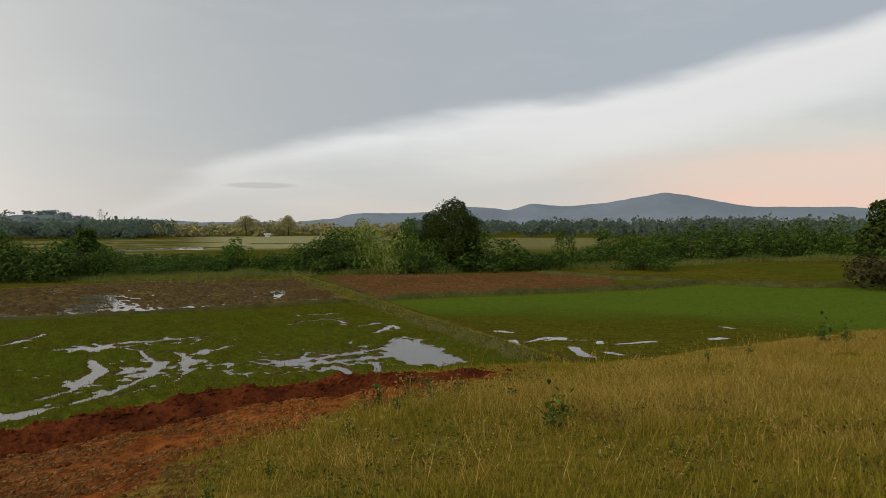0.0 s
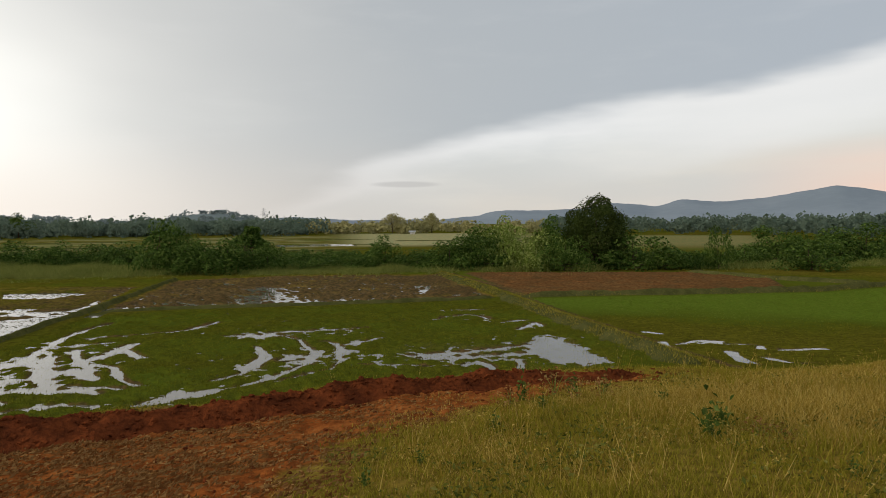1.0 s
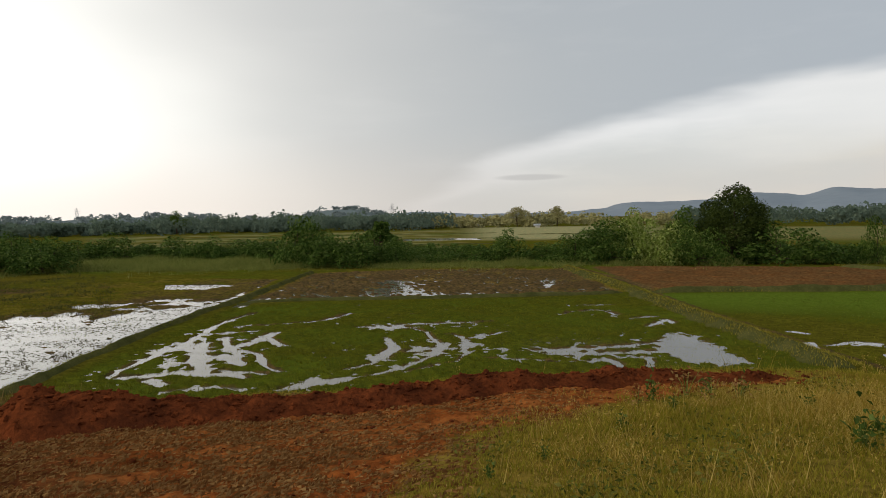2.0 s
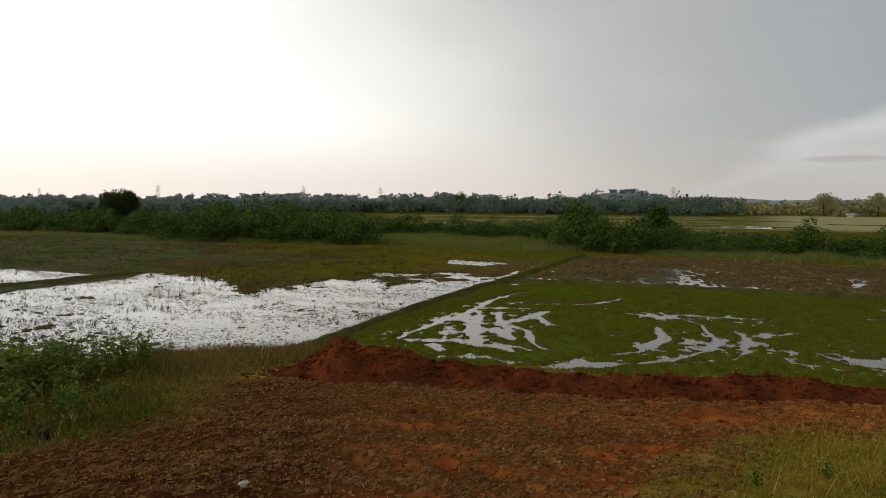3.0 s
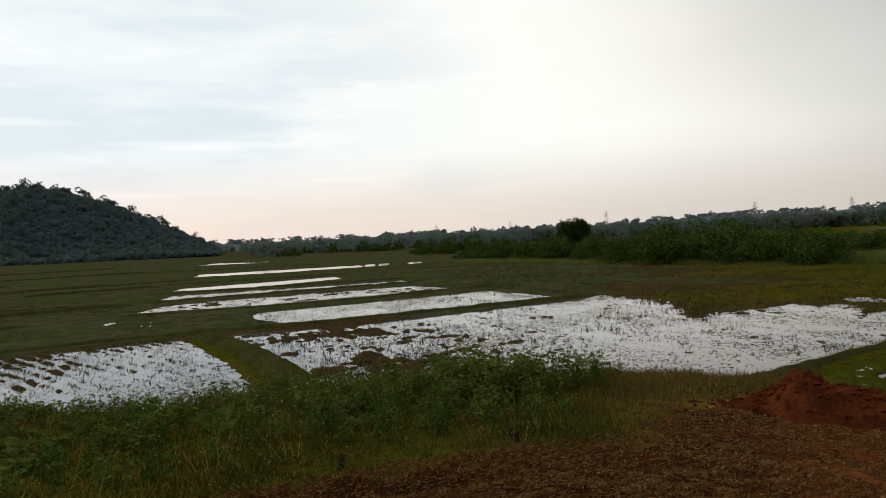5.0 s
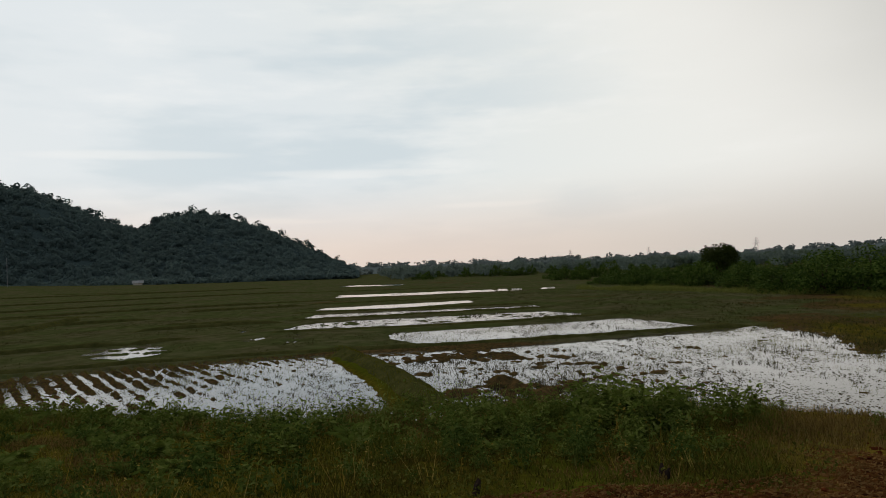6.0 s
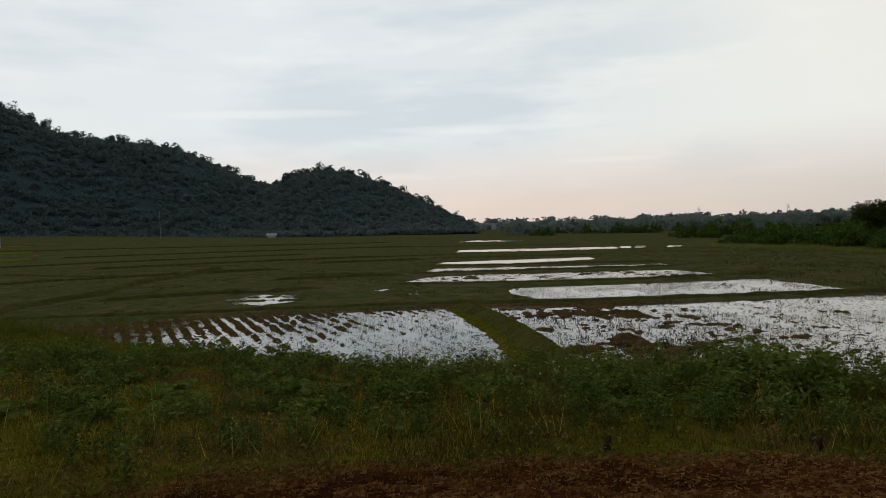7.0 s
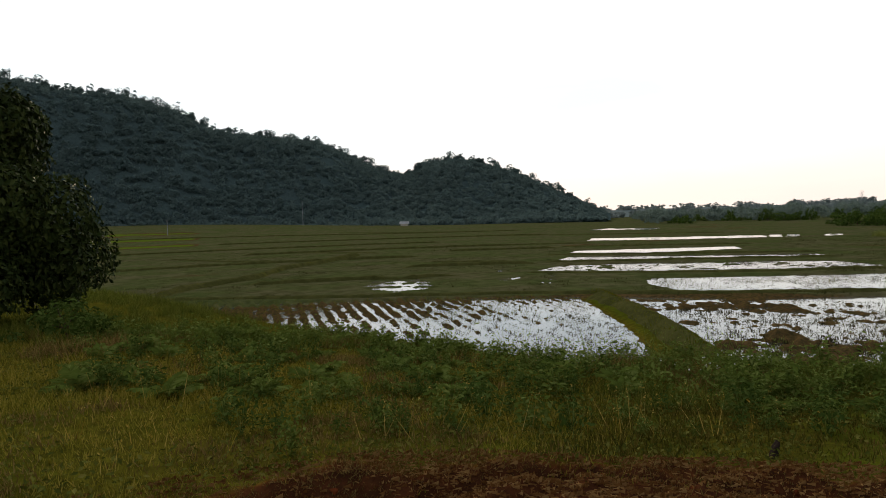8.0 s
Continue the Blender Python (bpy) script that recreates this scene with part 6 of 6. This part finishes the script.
    z = lay_of_land(x, y)[0]
    ok = z > 0.005
    x, y, z = x[ok], y[ok], z[ok]
    v, f = blades(rng, x, y, z, (0.07 + 0.06 * np.clip(fbm(x, y, 2.2, 3, 132), -0.6, 1)) * (1 + 0.6 * (bearing(x, y) < 180)), 0.011, 0.9)
    tagged(new("dull_grass", mesh_of("dull_grass", v, f, DULL_GRASS, True)), "short dull olive grass and stubble on drained fields", "grass", kind="stuff")
    # tall grass at the back of the fields
    az = np.concatenate([rng.uniform(46, 174, 24000), rng.uniform(120, 144, 9000)])
    rad = np.interp(az, [44, 60, 70, 80, 95, 110, 125, 138, 150, 160, 172, 196], [58, 62, 52, 45, 40.5, 39.5, 40, 43, 47, 54, 66, 80]) + rng.normal(size=len(az)) * 1.3 + 2.6
    rad = rad + rng.uniform(0, 13, len(az)) * smooth(116, 128, az) * (1 - smooth(141, 147, az))
    rad = rad + 2.2 * fbm(az * 0.6, az * 0.0, 3.0, 3, 88)
    x, y = rad * np.cos(np.radians(az)), rad * np.sin(np.radians(az))
    x, y = tufted(rng, x, y, 4, 0.16)
    z = lay_of_land(x, y)[0]
    v, f = blades(rng, x, y, z, 0.38 + 0.3 * fbm(x, y, 2.0, 4, 96), 0.013, 1.0)
    tagged(new("tall_grass", mesh_of("tall_grass", v, f, TALL_GRASS, True)), "tall green grass along the hedge", "grass", kind="stuff")
    # straw and stubble on the turned soil
    x, y = scatter(rng, 190000, 95, 240, 2.4, 11, 0.8)
    z, dirt, *_ = lay_of_land(x, y)
    ok = (inside(x, y, DIRT) > -0.4) & (line_dist(x, y, SPOIL)[0] > 0.6) & (bearing(x, y) + 7 * fbm(x, y, 0.9, 3, 98) > rng.uniform(98, 126, len(x))) & (fbm((0.62 * x + 0.78 * y) * 0.5, (0.62 * y - 0.78 * x) * 1.6, 0.6, 3, 97) > rng.uniform(-1.0, 0.35, len(x)))
    x, y, z = x[ok], y[ok], z[ok]
    a = 0.9 + 0.8 * rng.normal(size=len(x))
    l, w = rng.uniform(0.008, 0.03, len(x)), 0.0016
    c, s = np.cos(a), np.sin(a)
    zz = z + 0.012
    q = np.stack([np.stack([x - c * l + s * w, y - s * l - c * w, zz], 1), np.stack([x - c * l - s * w, y - s * l + c * w, zz + 0.004], 1),
                  np.stack([x + c * l - s * w, y + s * l + c * w, zz + rng.uniform(0, 0.03, len(x))], 1), np.stack([x + c * l + s * w, y + s * l - c * w, zz], 1)], 1).reshape(-1, 3)
    tagged(new("straw_litter", mesh_of("straw_litter", q, np.arange(len(q)).reshape(-1, 4), STRAW, True)), "dry straw strewn over turned red soil", "straw", kind="stuff")


build_grass()
build_undergrowth()


def build_stalks():
    """Thin flowering stalks that stand above the turf, and torn roots along the rim of the soil."""
    rng = np.random.default_rng(61)
    x, y = scatter(rng, 2600, 46, 112, 4.6, 17, 0.8)
    x2, y2 = scatter(rng, 380, 165, 238, 5.5, 12, 0.9)
    x, y = np.concatenate([x, x2]), np.concatenate([y, y2])
    ok = (bank_depth(x, y)[0] > 0.3) & (inside(x, y, DIRT) < -0.5) & (fbm(x, y, 1.5, 3, 141) > rng.uniform(-0.5, 0.6, len(x)))
    x, y = tufted(rng, x[ok], y[ok], 3, 0.07)
    z = lay_of_land(x, y)[0]
    v, f = blades(rng, x, y, z, 0.3 + 0.14 * fbm(x, y, 1.2, 2, 142), 0.0042, 0.6)
    tips = v.reshape(-1, 3, 3)[:, 2]
    heads, hf = leaves(rng, np.repeat(tips, 3, 0) + rng.normal(size=(len(tips) * 3, 3)) * np.array([0.008, 0.008, 0.025]), 0.013, 0.4, 0.2, 0.4)
    q = np.concatenate([v, heads])
    tri = np.concatenate([f, hf[:, :3] + len(v), hf[:, [0, 2, 3]] + len(v)])
    tagged(new("seed_stalks", mesh_of("seed_stalks", q, tri, DRY_GRASS, True)), "thin straw-coloured flowering grass stalks above the turf", "grass", kind="stuff")
    mid, _ = resample(DIRT[:10], 0.004)
    x, y = mid[:, 0] + rng.normal(size=len(mid)) * 0.14, mid[:, 1] + rng.normal(size=len(mid)) * 0.14
    ok = fbm(x, y, 0.5, 3, 143) > rng.uniform(-0.4, 0.6, len(x))
    x, y = tufted(rng, x[ok], y[ok], 3, 0.03)
    v, f = blades(rng, x, y, lay_of_land(x, y)[0], np.full(len(x), 0.06), 0.003, 1.8)
    tagged(new("torn_roots", mesh_of("torn_roots", v, f, BROWN_GRASS, True)), "torn dry roots and straw along the dug rim", "straw", kind="stuff")


build_stalks()


def build_clods():
    rng = np.random.default_rng(51)
    bm = bmesh.new()
    bmesh.ops.create_icosphere(bm, subdivisions=1, radius=1)
    bv, bf = np.array([v.co for v in bm.verts]), np.array([[v.index for v in f.verts] for f in bm.faces])
    bm.free()
    mid, t = resample(SPOIL, 0.02)
    pieces = []
    for _ in range(2600):
        if rng.uniform() < 0.55:
            p = mid[rng.integers(len(mid))] + rng.normal(size=2) * 0.42
            s = rng.uniform(0.012, 0.05)
        else:
            p = np.array([rng.uniform(-8.5, 1.5), rng.uniform(-3.8, 12)])
            s = rng.uniform(0.012, 0.035)
            if float(inside(np.array([p[0]]), np.array([p[1]]), DIRT)[0]) < 0:
                continue
        v = bv * s * (1 + 0.35 * rng.normal(size=(len(bv), 1)).clip(-1.2, 1.2)) * np.array([1, 1, 0.7])
        pieces.append((v + np.array([p[0], p[1], 0]), bf, p))
    xy = np.array([q[2] for q in pieces])
    z = lay_of_land(xy[:, 0], xy[:, 1])[0]
    out = []
    tree = bpy.data.objects["earth_mound"]
    for (v, f, p), zz in zip(pieces, z):
        hit, where, *_ = tree.ray_cast(Vector((p[0], p[1], 5)), Vector((0, 0, -1)))
        top = max(zz, where.z) if hit else zz
        out.append((v + np.array([0, 0, top + 0.004]), f))
    v, f = joined(out)
    tagged(new("earth_clods", mesh_of("earth_clods", v, f, RED_EARTH, True)), "loose red clods over the dug soil", "clods", kind="stuff")


build_clods()


# ---- power line and huts far off ----
def pylon_thing(az, rad, height):
    thing = empty_thing("pylon", (0, 0, 0), "grey steel lattice pylon on the horizon", "pylon", "pylons of the power line")
    half, s = height * 0.09, 0.055

    def level(z):
        return half * (1 - z / height) + 0.25
    for sx in (-1, 1):
        for sy in (-1, 1):
            part("leg", mesh_of("leg", *tube([(sx * level(0), sy * level(0), -0.3), (sx * level(height * 0.7), sy * level(height * 0.7), height * 0.7), (0, 0, height)], [s, s, s * 0.6], 4), STEEL), None, thing)
    brace = []
    for k in range(6):
        z0, z1 = height * k / 7, height * (k + 1) / 7
        for sx, sy, tx, ty in ((-1, -1, 1, -1), (1, -1, 1, 1), (1, 1, -1, 1), (-1, 1, -1, -1)):
            brace.append(tube([(sx * level(z0), sy * level(z0), z0), (tx * level(z1), ty * level(z1), z1)], [s * 0.7, s * 0.7], 3))
    part("bracing", mesh_of("bracing", *joined(brace), STEEL), None, thing)
    for z, w in ((0.72, 0.16), (0.83, 0.14), (0.93, 0.1)):
        arm = [tube([(-w * height, 0, z * height), (0, 0, z * height + 0.6), (w * height, 0, z * height)], [s * 0.6, s, s * 0.6], 4), tube([(-w * height, 0, z * height), (w * height, 0, z * height - 0.1)], [s * 0.7, s * 0.7], 4)]
        part("cross_arm", mesh_of("cross_arm", *joined(arm), STEEL), None, thing)
    x, y = rad * math.cos(radians(az)), rad * math.sin(radians(az))
    thing.matrix_basis = pose(x, y, 0.0, 0, 0, az + 70)
    return thing


for az, rad, h in ((159.9, 420, 12.5), (174.4, 640, 14), (148.5, 400, 12.5), (142.0, 400, 12), (117.4, 330, 11), (168, 560, 12)):
    pylon_thing(az, rad, h)


def hut_thing(az, rad, w, h, turn, label):
    thing = empty_thing("hut", (0, 0, 0), label, "hut", "huts beyond the fields")
    bm = bmesh.new()
    bmesh.ops.create_cube(bm, size=1)
    for v in bm.verts:
        v.co = Vector((v.co.x * w, v.co.y * w * 0.7, (v.co.z + 0.5) * h))
    part("wall", bm, WALL, thing)
    bm = bmesh.new()
    o = 0.35
    pts = [(-w / 2 - o, -w * 0.35 - o, h - 0.1), (w / 2 + o, -w * 0.35 - o, h - 0.1), (w / 2 + o, 0, h + 0.3 * w), (-w / 2 - o, 0, h + 0.3 * w), (-w / 2 - o, w * 0.35 + o, h - 0.1), (w / 2 + o, w * 0.35 + o, h - 0.1)]
    vs = [bm.verts.new(p) for p in pts]
    faces = [bm.faces.new((vs[0], vs[1], vs[2], vs[3])), bm.faces.new((vs[3], vs[2], vs[5], vs[4]))]
    bmesh.ops.solidify(bm, geom=faces, thickness=0.08)
    part("roof", bm, TIN, thing, "grey tin roof")
    for dx, ww, z0, hh, name in () if h < 1.5 else ((-0.15, 0.3 * h, 0.0, 0.8 * h, "door"), (0.25, 0.3 * h, 0.4 * h, 0.35 * h, "window")):
        bm = bmesh.new()
        bmesh.ops.create_cube(bm, size=1)
        for v in bm.verts:
            v.co = Vector((v.co.x * ww + dx * w, v.co.y * 0.08 - w * 0.35, (v.co.z + 0.5) * hh + z0))
        part(name, bm, DARK, thing)
    thing.matrix_basis = place(az, rad, turn)


hut_thing(210.2, 212, 2.4, 0.7, 120, "small white hut with a tin roof below the hill")
hut_thing(104.9, 190, 1.3, 0.7, 10, "small pale hut beside the golden field")
hut_thing(109.8, 205, 1.0, 0.8, 15, "small white hut among the pale trees")
hut_thing(167.0, 300, 5.0, 0.8, 75, "long low pale building behind the scrub")
for az, rad, h in ((229.5, 140, 3.2), (218.8, 205, 7.5)):
    bm = bmesh.new()
    bmesh.ops.create_cone(bm, cap_ends=True, segments=8, radius1=0.07, radius2=0.05, depth=h)
    bmesh.ops.translate(bm, verts=bm.verts, vec=(0, 0, h / 2))
    ob = part("pole", bm, STEEL, None)
    ob.matrix_basis = place(az, rad)
    tagged(ob, "thin grey pole at the foot of the hill", "pole")
